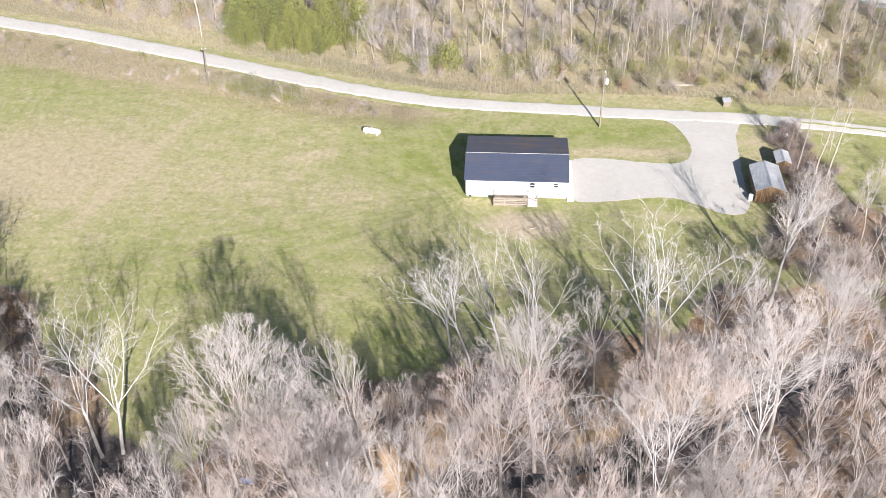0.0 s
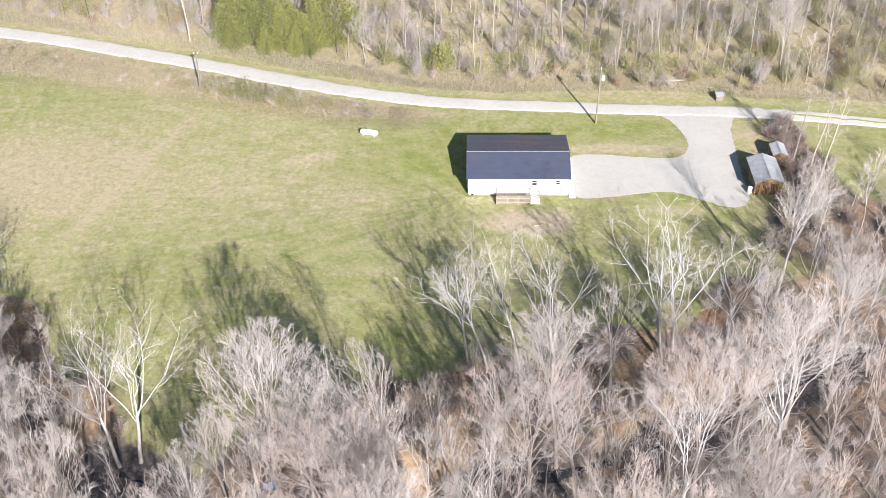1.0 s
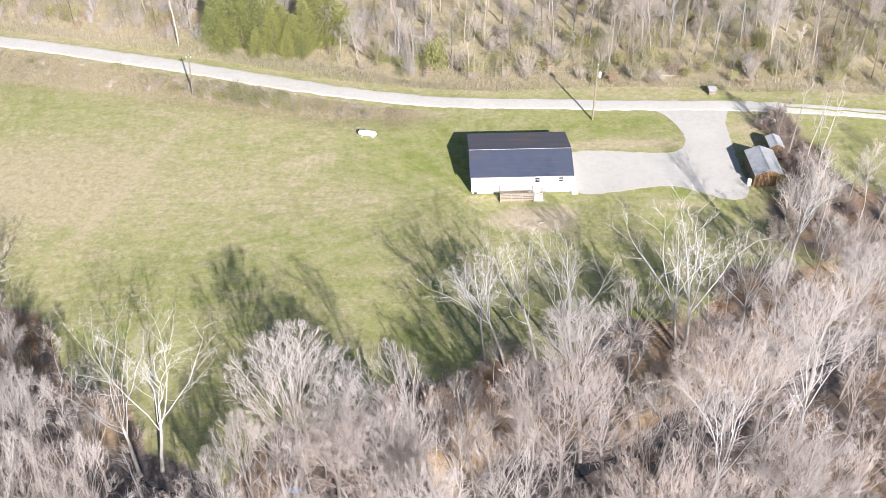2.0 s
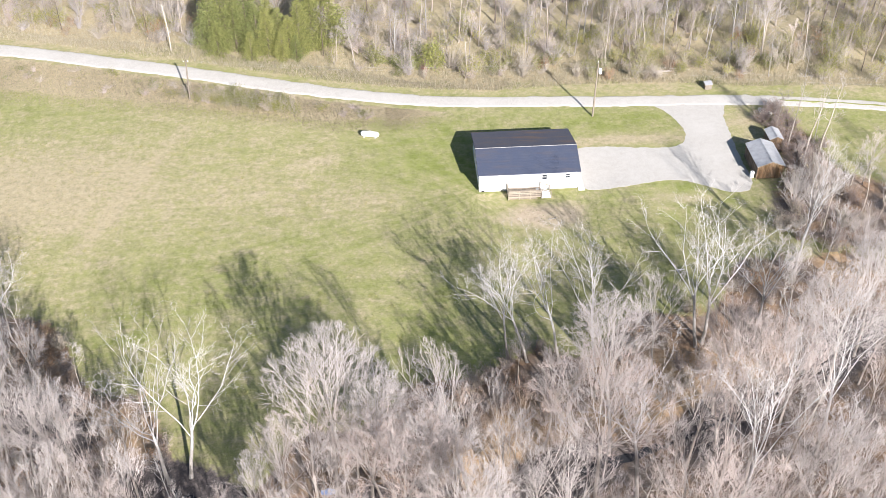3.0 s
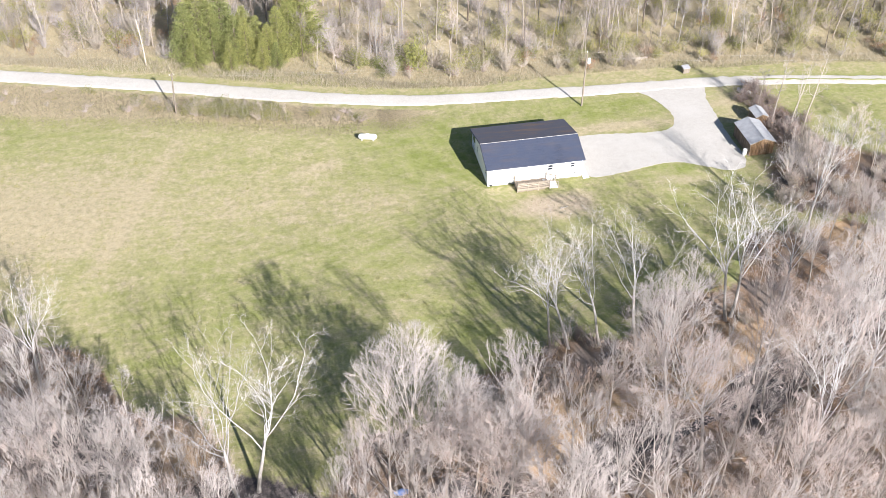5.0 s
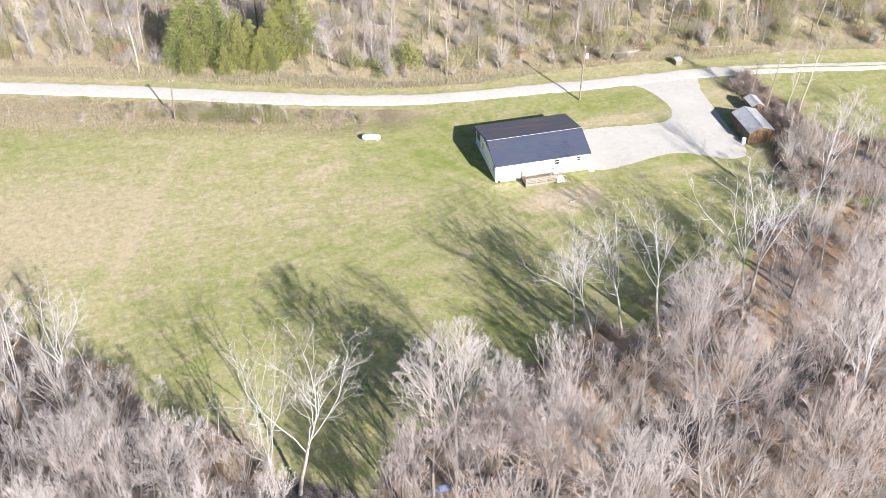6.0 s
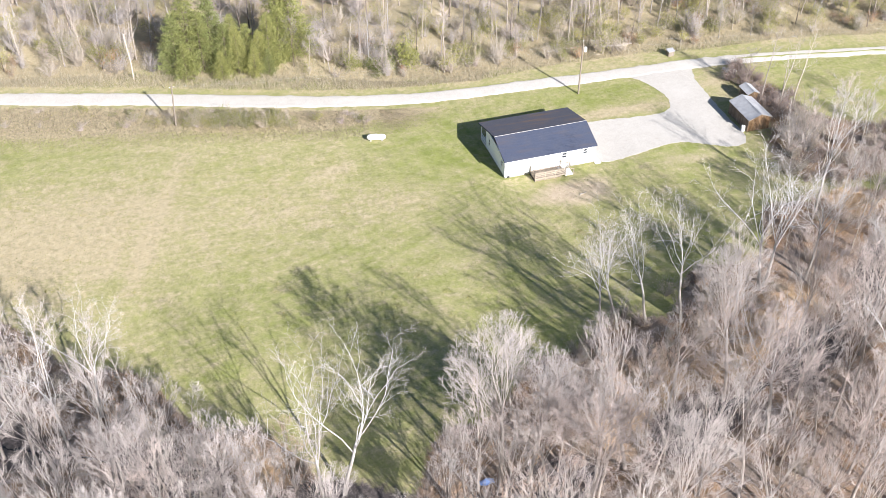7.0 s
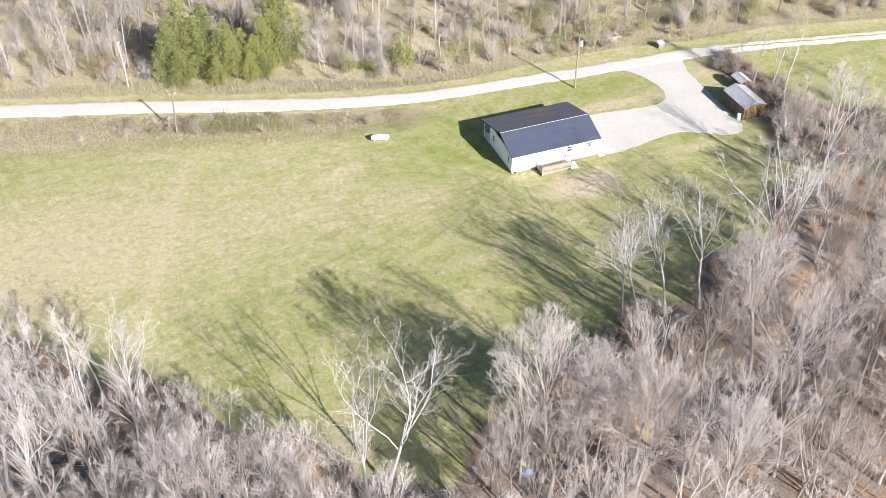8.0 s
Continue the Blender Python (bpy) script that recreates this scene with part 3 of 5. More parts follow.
# ---- trees ----
def grow_tree(seed, H=18.0, fork=0.35, limbs=9, kids=(6, 5, 4), angle=(25, 50), r0=0.22, lean=(0, 0), stems=1, reach=0.55, wob=0.12, up=0.05, twig=1.1, twr=0.016, leader=True, cheap=False, spread=(25, 55), ratio=(0.5, 0.75), strong=0.52, stout=(0.34, 0.52), dome=None):
    """A bare tree: returns the trunk, the branches and the twigs as collected tubes."""
    rng = np.random.default_rng(seed)
    trunk, branches, twigs = Tubes(), Tubes(), Tubes()

    def room(p, d):
        """The way from p along d to the edge of a rounded crown."""
        k = np.array((1 / (dome[1] * H), 1 / (dome[1] * H), 1 / (dome[2] * H)))
        o, v = (p - np.array((lean[0] * p[2], lean[1] * p[2], dome[0] * H))) * k, d * k
        a, b, c = v @ v, o @ v, o @ o - 1
        q = b * b - a * c
        return 0.0 if q <= 0 else max(0.0, (-b + math.sqrt(q)) / a)

    def path(p, d, L, n, wobble, lift):
        pts = [np.array(p, float)]
        for _ in range(n):
            d = unit(d + rng.normal(size=3) * wobble + np.array((0, 0, lift)))
            pts.append(pts[-1] + d * L / n)
        return pts, d

    def at(pts, t):
        s = t * (len(pts) - 1)
        i = min(int(s), len(pts) - 2)
        return pts[i] + (pts[i + 1] - pts[i]) * (s - i), unit(pts[i + 1] - pts[i])

    def side_dir(d, ang):
        a = unit(np.cross(d, rnd_dir(rng)))
        return unit(d * math.cos(ang) + a * math.sin(ang))

    def ramify(pts, L, r, level):
        n = kids[level]
        for i in range(n):
            t = 0.25 + 0.75 * (i + rng.random()) / n
            p, d = at(pts, t)
            d2 = side_dir(d, math.radians(rng.uniform(*spread)))
            d2 = unit(d2 + np.array((0, 0, 0.12)))
            if level == 2:
                l2 = twig * rng.uniform(0.6, 1.3)
                if dome:
                    l2 = min(l2, room(p, d2) + 0.25)
                twigs.tube([p, p + d2 * l2], [twr, 0], 3)
                continue
            l2 = L * (1.0 - 0.55 * t) * rng.uniform(*ratio)
            r2 = r * (1 - 0.7 * t) * strong
            if dome:
                l2 = min(l2, room(p, d2) * 1.02 + 0.1)
                if l2 < 0.3:
                    continue
            q, _ = path(p, d2, l2, (2 if cheap else 4) if level == 0 else (1 if cheap else 2), wob, up)
            rr = np.linspace(max(r2, 0.015 if level == 0 else 0.009), 0.006, len(q))
            (branches if level == 0 else twigs).tube(q, rr, 4 if level == 0 and not cheap else 3)
            ramify(q, l2, r2, level + 1)

    for s in range(stems):
        base = np.array((rng.normal() * 0.3, rng.normal() * 0.3, -0.4)) if stems > 1 else np.array((0, 0, -0.4))
        d0 = unit(np.array((lean[0] + (rng.normal() * 0.18 if stems > 1 else 0), lean[1] + (rng.normal() * 0.18 if stems > 1 else 0), 1.0)))
        top = H * (0.92 if leader else fork + 0.14)
        pts, _ = path(base, d0, top, 9, 0.035, 0.05)
        tr = [r0 * (1.35 if i == 0 else 1 - 0.82 * (i / 9) if leader else 1 - 0.45 * (i / 9)) for i in range(10)]
        trunk.tube(pts, tr, 7)
        t0 = fork if leader else 0.74
        for i in range(limbs):
            t = t0 + (1 - t0) * (i + 0.6 * rng.random()) / limbs
            p, d = at(pts, min(t, 0.985))
            az = i * 2.4 + rng.random() * 0.9
            ang = math.radians(rng.uniform(*angle))
            dd = unit(d * math.cos(ang) + np.array((math.cos(az), math.sin(az), 0)) * math.sin(ang))
            rem = (H - p[2])
            L = max(1.6, rem * rng.uniform(0.75, 1.05) if not leader else H * reach * (1.05 - 0.7 * (t - t0) / (1 - t0 + 1e-6)) * rng.uniform(0.7, 1.05))
            if dome:
                L = max(1.2, room(p, dd) * rng.uniform(0.85, 1.0))
            rl = max(0.035, np.interp(t, np.linspace(0, 1, 10), tr) * rng.uniform(*stout))
            q, _ = path(p, dd, L, 4 if cheap else 6, wob, up)
            branches.tube(q, 0.014 + (rl - 0.014) * (1 - np.linspace(0, 1, len(q))) ** 1.25, 4 if cheap else 5)
            ramify(q, L, rl, 0)
    return trunk, branches, twigs


def tree_kind(seed, b1, b2, **kw):
    t, b, w = grow_tree(seed, **kw)
    return (t.mesh("trunk", b1, True), blend_mesh("crown", b, b1, w, b2))


def plant_tree(kind, x, y, s=1.0, rz=0.0, label="", group="", lean=(0.0, 0.0), category="tree"):
    """One tree at a place; lean is the way its top goes east and north for each metre of height."""
    tilt = Vector((0, 0, 1)).rotation_difference(Vector((lean[0], lean[1], 1)))
    ob = new("tree")
    ob.empty_display_size = 0.4
    ob.matrix_basis = Matrix.LocRotScale((x, y, float(height(x, y))), tilt @ Euler((0, 0, rz)).to_quaternion(), (s, s, s))
    tagged(ob, label, category, group)
    for nm, me in zip(("trunk", "crown"), kind):
        o = new(nm, me)
        o.parent = ob
        if nm == "crown":
            tagged(o, kind="stuff")
    return ob


def sway(rng, k=0.07):
    return (rng.uniform(-k, k), rng.uniform(-k, k))


FINE = dict(leader=False, spread=(15, 40), wob=0.06, up=0.04, strong=0.44, stout=(0.3, 0.46), twr=0.009)
GREY = [tree_kind(100 + i, B_GREY, B_TWIG if i % 3 else B_ROSY, H=18, fork=0.3 + 0.05 * (i % 3), limbs=9, kids=(7, 5, 4), dome=(0.64, 0.19 + 0.025 * (i % 3), 0.37), angle=(5, 50), r0=0.17, twig=1.0, ratio=(0.4, 0.66), **FINE) for i in range(6)]
GREY += [tree_kind(140 + i, B_GREY, B_TWIG if i else B_ROSY, H=17, fork=0.3, limbs=5, kids=(7, 5, 4), dome=(0.62, 0.24, 0.38), angle=(6, 42), r0=0.12, twig=1.0, stems=2, ratio=(0.38, 0.62), **FINE) for i in range(2)]
FAN = [tree_kind(160 + i, B_GREY, (B_TWIG, B_TWIG, B_ROSY)[i], H=18, fork=0.42, limbs=17, kids=(9, 6, 4), dome=(0.68, 0.28 + 0.02 * i, 0.32), angle=(4, 72), r0=0.19, twig=0.9, ratio=(0.42, 0.68), **dict(FINE, spread=(20, 48), stout=(0.15, 0.25), twr=0.011)) for i in range(3)]
CROOKED = dict(leader=False, r0=0.22, twig=0.75, twr=0.008, spread=(28, 62), ratio=(0.3, 0.55), wob=0.13, up=0.05, strong=0.56, stout=(0.4, 0.56))
SYC = [tree_kind(200 + i, B_SYC, B_SYCTWIG, H=22, fork=0.32 + 0.03 * i, limbs=8, kids=(9, 5, 3), angle=(8, 46), **CROOKED) for i in range(3)]
SYC += [tree_kind(230 + i, B_SYC, B_SYCTWIG, H=22, fork=0.36, limbs=7, kids=(9, 5, 3), angle=(5, 30), **CROOKED) for i in range(3)]
SYC += [tree_kind(246 + i, B_SYC, B_SYCTWIG, H=20, fork=0.38, limbs=11, kids=(7, 4, 3), angle=(26, 46), **dict(CROOKED, leader=True, r0=0.2, reach=0.34, up=0.08, stout=(0.3, 0.46))) for i in range(3)]
BOLD = [tree_kind(270 + i, B_WHITE, B_SYCTWIG, H=20, fork=0.27 + 0.04 * i, limbs=6, kids=(8, 5, 3), angle=(6, 40), **dict(CROOKED, r0=0.22, stout=(0.36, 0.56), wob=0.15, twig=0.8)) for i in range(3)]
SLIM = [tree_kind(260 + i, (B_TAN, B_SYC, B_GREY)[i % 3], B_TWIG, H=14, fork=0.45, limbs=8, kids=(4, 3, 3), angle=(25, 55), r0=0.1, reach=0.3, wob=0.13, up=0.08, twig=0.9, twr=0.013) for i in range(4)]
BACK = [tree_kind(300 + i, (B_TAN, B_GREY, B_TAN, B_DARK, B_SYC)[i % 5], (B_TWIG, B_ROSY)[i % 2], H=15, fork=0.42, limbs=9, kids=(4, 3, 3), angle=(22, 55), r0=0.15, reach=0.36, wob=0.13, up=0.08, twig=1.1, twr=0.018) for i in range(7)]
FARK = [tree_kind(320 + i, (B_TAN, B_GREY, B_DARK, B_TAN, B_SYC)[i], (B_TWIG, B_ROSY)[i % 2], H=15, fork=0.36, limbs=10, kids=(5, 3, 2), angle=(20, 50), r0=0.14, reach=0.36, wob=0.1, up=0.08, twig=1.2, twr=0.017, cheap=True) for i in range(5)]
SOUTH = [tree_kind(360 + i, B_GREY, B_TWIG, H=17, fork=0.35, limbs=9, kids=(4, 4, 0), angle=(18, 48), r0=0.2, reach=0.42, wob=0.08, up=0.06, cheap=True) for i in range(3)]
SOUTH += [tree_kind(364 + i, B_GREY, B_TWIG, H=18, fork=0.35, limbs=10, kids=(5, 4, 3), angle=(18, 48), r0=0.2, reach=0.42, wob=0.08, up=0.06, twig=1.2, twr=0.02, cheap=True) for i in range(2)]
YARD = [tree_kind(340 + i, B_TAN, B_TWIG, H=9, fork=0.25, limbs=7, kids=(4, 4, 3), angle=(25, 55), r0=0.09, reach=0.45, wob=0.13, up=0.06, twig=0.8, twr=0.013) for i in range(3)]
YARD += [tree_kind(345 + i, (B_TAN, B_GREY)[i], B_TWIG, H=15.5, fork=0.42, limbs=10, kids=(3, 3, 2), angle=(35, 65), r0=0.13, reach=0.17, wob=0.16, up=0.07, twig=0.6, twr=0.012) for i in range(2)]

L_SYC = "bare sycamore with white upper limbs beside the creek"
L_GREY = "bare grey hardwood with fine upswept twigs in the wood"
L_BACK = "slender bare tree in the wood beyond the road"

PLACED = []


def key_tree(kinds, k, x, y, s, rz, lean, label, group):
    PLACED.append((x, y))
    plant_tree(kinds[k], x, y, s, rz, label, group, lean)


for k, x, y, s, rz, lx, ly in [
    (3, 2.6, -32.0, 0.78, 0.9, -0.24, 0.05), (4, 0.6, -31.6, 0.76, 2.1, -0.06, 0.02), (5, 6.3, -32.0, 0.8, 3.1, -0.2, 0.04), (4, 10.3, -33.2, 0.9, 0.2, -0.15, -0.04),
    (3, 37.4, -19.5, 0.84, 2.0, 0.08, 0.12), (4, 28.5, -31.0, 0.85, 4.4, -0.05, 0.0),
    (3, 19.5, -55.0, 1.05, 3.9, 0.0, 0.0), (5, 30.5, -47.0, 1.0, 1.9, -0.05, 0.0), (4, -66.0, -36.0, 0.9, 0.3, 0.05, 0.0), (1, 11.0, -51.0, 0.95, 0.5, -0.12, 0.0)]:
    key_tree(SYC, k, x, y, s, rz, (lx, ly), L_SYC, "sycamores along the creek")
for k, x, y, s, rz, lx, ly in [(0, -35.4, -45.5, 1.0, 0.6, -0.09, 0.03), (1, -33.3, -45.0, 1.06, 2.2, 0.06, 0.0), (2, 22.1, -31.0, 0.98, 1.2, -0.12, 0.07), (0, 22.9, -30.5, 1.05, 4.2, -0.02, -0.08), (2, -56.0, -27.5, 0.84, 1.9, 0.1, 0.05), (1, -59.5, -31.0, 0.82, 4.4, -0.06, 0.08)]:
    key_tree(BOLD, k, x, y, s, rz, (lx, ly), "large bare sycamore with bold chalk-white limbs beside the meadow", "sycamores along the creek")
L_FAN = "wide bare hardwood with a rounded grey crown by the creek"
for k, x, y, s, rz, lx, ly in [
    (0, -18.2, -49.2, 1.26, 0.6, 0.01, 0.0), (1, 9.5, -45.0, 1.15, 1.0, -0.06, 0.02), (2, 6.5, -53.0, 1.2, 3.0, -0.08, 0.0), 
    (2, 22.4, -49.5, 1.15, 5.0, -0.03, 0.0), (1, -6.8, -63.0, 1.1, 0.2, 0.0, 0.0), (0, 33.5, -40.0, 1.1, 2.4, 0.0, 0.0), (1, 27.5, -44.0, 1.05, 3.6, -0.04, 0.0), (0, -45.5, -46.5, 0.95, 4.0, 0.05, 0.0),
    (1, -54.5, -44.5, 0.95, 4.6, 0.06, 0.0), (2, -11.5, -56.0, 1.05, 1.3, 0.0, 0.0), (0, -9.0, -51.6, 1.0, 3.3, 0.0, 0.0), (1, -15.0, -49.0, 1.0, 5.2, 0.0, 0.0), (2, 13.5, -62.0, 1.1, 1.8, 0.0, 0.0), (0, 27.0, -57.0, 1.1, 2.9, -0.05, 0.0), (1, 40.0, -33.0, 0.95, 0.8, 0.0, 0.0)]:
    key_tree(FAN, k, x, y, s, rz, (lx, ly), L_FAN, "hardwoods along the creek")
for k, x, y, s, rz, lx, ly in [(3, -20.4, -48.6, 0.98, 0.4, -0.03, 0.0), (1, -5.0, -50.4, 1.3, 2.0, -0.26, -0.03), (4, 2.8, -44.5, 0.86, 1.1, 0.12, 0.0), (0, -13.7, -50.5, 0.95, 3.2, -0.14, 0.0), (5, -26.3, -51.0, 0.45, 0.9, 0.0, 0.0), (6, -16.0, -52.4, 1.02, 0.2, 0.0, 0.0), (7, -11.4, -48.4, 0.88, 1.7, -0.05, 0.0), (2, -9.4, -53.4, 1.0, 4.1, -0.06, 0.0), (1, -22.6, -51.2, 0.9, 5.3, 0.0, 0.0), (4, -1.6, -48.2, 0.9, 3.4, -0.05, 0.0), (6, -41.5, -50.5, 0.85, 2.2, 0.05, 0.0), (7, -47.0, -43.5, 0.8, 0.7, 0.08, 0.0), (0, -50.5, -48.0, 0.9, 1.5, 0.06, 0.0), (3, -37.5, -52.0, 0.7, 2.9, 0.05, 0.0), (6, -27.0, -60.0, 0.8, 1.2, 0.0, 0.0), (1, -25.2, -54.2, 0.75, 2.8, 0.0, 0.0), (6, -28.6, -56.5, 0.7, 5.1, 0.0, 0.0), (3, -13.0, -46.2, 0.72, 0.5, 0.0, 0.0), (7, -19.6, -53.0, 0.95, 2.5, 0.0, 0.0), (5, -6.5, -47.2, 0.75, 1.9, 0.0, 0.0), (0, -23.6, -48.6, 0.7, 4.9, 0.0, 0.0), (2, -16.4, -46.6, 0.6, 3.9, 0.0, 0.0), (1, -23.0, -63.0, 0.95, 0.3, 0.0, 0.0), (4, -31.5, -63.0, 0.9, 4.0, 0.0, 0.0), (0, -36.0, -60.0, 0.95, 5.0, 0.03, 0.0), (2, -42.0, -57.0, 1.0, 2.0, 0.03, 0.0), (5, -48.0, -55.0, 1.0, 3.0, 0.03, 0.0), (1, -56.0, -52.0, 1.0, 0.9, 0.03, 0.0), (2, 4.0, -57.5, 1.05, 2.4, -0.06, 0.0)]:
    key_tree(GREY, k, x, y, s, rz, (lx, ly), L_GREY, "hardwoods along the creek")


RUSSET = [tree_kind(280 + i, B_TAN, B_RUSSET, H=10, fork=0.25, limbs=9, kids=(6, 5, 3), dome=(0.6, 0.26, 0.4), angle=(8, 55), r0=0.07, twig=0.8, ratio=(0.4, 0.66), **dict(FINE, twr=0.01)) for i in range(2)]
for i, (x, y) in enumerate([(-17.4, -53.6), (-14.8, -54.6), (-12.2, -52.0), (-20.8, -55.6), (-9.6, -50.2), (-2.8, -45.4), (0.6, -43.2), (4.4, -41.4), (-5.2, -44.4), (-44.6, -38.6), (-41.2, -40.4), (-38.4, -41.4), (-46.8, -40.2), (-42.6, -43.4), (12.6, -38.6), (15.8, -41.0), (8.8, -39.4), (-29.4, -58.8), (-33.6, -57.6), (28.6, -37.4)]):
    key_tree(RUSSET, i % 2, x, y, 0.62 + 0.38 * ((i * 0.618) % 1), i * 2.4, (0.0, 0.0), "young bare tree with russet twigs under the hardwoods", "young trees of the wood")


def near_creek(x, y):
    return -3 < y - float(curve_y(CREEK, x)) < 14


def fill_wood():
    rng = random.Random(11)
    tries = 0
    n = 0
    while n < 200 and tries < 9000:
        tries += 1
        x, y = rng.uniform(-80, 64), rng.uniform(-72, 2)
        edge = float(curve_y(MEADOW_S, x))
        if y > edge - 2.5 or float(dist_to(CREEK, x, y)) < 1.2:
            continue
        if y < (-72 if x > -14 else -63 + max(0, -x - 22) * 0.25) or (x > 48 and y < -56):
            continue
        if any(((x - a) / w) ** 2 + ((y - b) / d) ** 2 < 0.5 for a, b, w, d in CLEARINGS):
            continue
        if (-31 < x < -21 and y > -50) or ((x + 43) / 7) ** 2 + ((y + 39) / 6) ** 2 < 1:
            continue
        low = -50 < x < -36 and y > -42
        if -36 < x < -21 and y > -61:
            low = y > -56
        mid = 2 < x < 33 and near_creek(x, y)
        if mid and rng.random() < 0.62:
            continue
        gap = 3.5 if x > -14 else 3.3
        if any((x - a) ** 2 + (y - b) ** 2 < gap * gap for a, b in PLACED):
            continue
        PLACED.append((x, y))
        near = edge - y
        front = near < 8 and -12 < x < 34
        if front and rng.random() < 0.55:
            continue
        slim = low or front or rng.random() < (0.5 if near < 7 else 0.15)
        if low and rng.random() < 0.5 and y < -42:
            plant_tree(rng.choice(GREY), x, y, rng.uniform(0.4, 0.6), rng.uniform(0, 6.3), L_GREY, "hardwoods along the creek", sway(rng))
        elif slim:
            plant_tree(rng.choice(SLIM), x, y, rng.uniform(0.4, 0.65) if low or front else rng.uniform(0.6, 1.05), rng.uniform(0, 6.3), "thin young bare tree at the wood's edge", "young trees of the wood", sway(rng))
        else:
            s = rng.uniform(0.62, 0.85) if x > 28 else rng.uniform(0.86, 1.08) if x > 6 and near > 9 else rng.uniform(0.9, 1.08) if x < -36 and y < -50 else rng.uniform(0.72, 1.0) * (0.75 if near < 8 else 1.0)
            plant_tree(rng.choice((GREY[0], GREY[3], GREY[6]) if x > 4 and rng.random() < 0.6 else (GREY[1], GREY[2], GREY[4], GREY[5], GREY[7])), x, y, s, rng.uniform(0, 6.3), L_GREY, "hardwoods along the creek", sway(rng))
        n += 1


fill_wood()


def fill_creek_south():
    rng = random.Random(43)
    n = 0
    for _ in range(900):
        x, y = rng.uniform(2, 46), rng.uniform(-73, -53)
        if any((x - a) ** 2 + (y - b) ** 2 < 6.5 for a, b in PLACED) or float(dist_to(CREEK, x, y)) < 1.5:
            continue
        PLACED.append((x, y))
        plant_tree(rng.choice(GREY), x, y, rng.uniform(0.6, 0.82), rng.uniform(0, 6.3), L_GREY, "hardwoods along the creek", sway(rng))
        n += 1
        if n >= 28:
            break


fill_creek_south()


def fill_creek_west():
    rng = random.Random(47)
    n = 0
    for _ in range(900):
        x, y = rng.uniform(-66, -37), rng.uniform(-56, -40)
        if y > -43 + (-44 - x) * 0.55 and x < -44 or y > -43.5 and x >= -44 or ((x + 38.5) / 6) ** 2 + ((y + 47) / 5) ** 2 < 1 or any((x - a) ** 2 + (y - b) ** 2 < 5.0 for a, b in PLACED):
            continue
        PLACED.append((x, y))
        plant_tree(rng.choice(GREY), x, y, rng.uniform(0.55, 0.8), rng.uniform(0, 6.3), L_GREY, "hardwoods along the creek", sway(rng))
        n += 1
        if n >= 34:
            break


fill_creek_west()


def fill_yard_edge():
    rng = random.Random(41)
    got = []
    for _ in range(400):
        x, y = rng.uniform(40, 66), rng.uniform(-16, -1)
        if (x < 45 and y > -6) or any((x - a) ** 2 + (y - b) ** 2 < 9 for a, b in got):
            continue
        got.append((x, y))
        kind = rng.choice(SLIM) if rng.random() < 0.45 else rng.choice(GREY)
        s = rng.uniform(0.5, 0.8) if kind in SLIM else rng.uniform(0.4, 0.6)
        plant_tree(kind, x, y, s, rng.uniform(0, 6.3), "bare grey sapling in the brush south of the sheds", "trees beside the sheds", sway(rng))
        if len(got) >= 19:
            break


fill_yard_edge()


def wood_behind():
    """Mostly unseen trees added south, under and behind the camera, to shade the creek wood."""
    rng = random.Random(17)
    mass, got = [], []
    for _ in range(1500):
        x, y = rng.uniform(-100, 80), rng.uniform(-126, -60)
        low = -73 if x > -14 else -64 + max(0, -x - 22) * 0.25
        if y > low or any((x - a) ** 2 + (y - b) ** 2 < (10 if -66 < x < -6 and y > -86 else 20) for a, b in got):
            continue
        got.append((x, y))
        # taller in the west, so that their shadows darken the ground in view
        s = rng.uniform(0.95, 1.15) if -66 < x < -6 and y > -86 else rng.uniform(0.65, 0.95)
        mass.append((rng.choice(SOUTH[3:] if -66 < x < -16 and y > -92 else SOUTH[:3]), Matrix.LocRotScale((x, y, float(height(x, y))), Euler((0, 0, rng.uniform(0, 6.3))), (s, s, s))))
        if len(mass) >= 185:
            break
    joined("south_wood", mass, "mostly unseen bare hardwoods added south of the creek for their shade", "woodland")


wood_behind()


def fill_back():
    rng = random.Random(23)
    placed, n, tries, mass, near = [], 0, 0, [], 0
    while n < 350 and tries < 16000:
        tries += 1
        x, y = rng.uniform(-112, 112), rng.uniform(14, 118)
        d = y - float(curve_y(WOOD_N, x))
        if d < 1.5 or d > (56 if x < -40 else 44) or (x > 52 and y > 57 - 0.12 * (x - 52)):
            continue
        if -44 < x < -22 and d < 8:
            continue
        gap = 2.8 if d < 16 else 3.6
        if any((x - a) ** 2 + (y - b) ** 2 < gap * gap for a, b in placed):
            continue
        placed.append((x, y))
        s = rng.uniform(0.7, 1.1) * (0.62 if d < 5 else 0.85 if d < 12 else 1.0)
        if d < 9 and near < 16:
            near += 1
            plant_tree(rng.choice(BACK), x, y, s, rng.uniform(0, 6.3), L_BACK, "trees of the far wood", sway(rng))
        else:
            mass.append((rng.choice(FARK), Matrix.LocRotScale((x, y, float(height(x, y))), Euler((0, rng.uniform(-0.07, 0.07), rng.uniform(0, 6.3))), (s, s, s))))
        n += 1
    joined("far_wood", mass, "many slender bare trees of the wood beyond the road", "woodland")


fill_back()
plant_tree(FAN[1], 49.3, 32.8, 0.8, 1.0, "large spreading grey tree at the edge of the far wood", "trees of the far wood")
plant_tree(FAN[0], 29.9, 39.2, 0.7, 2.0, "large spreading grey tree at the edge of the far wood", "trees of the far wood")
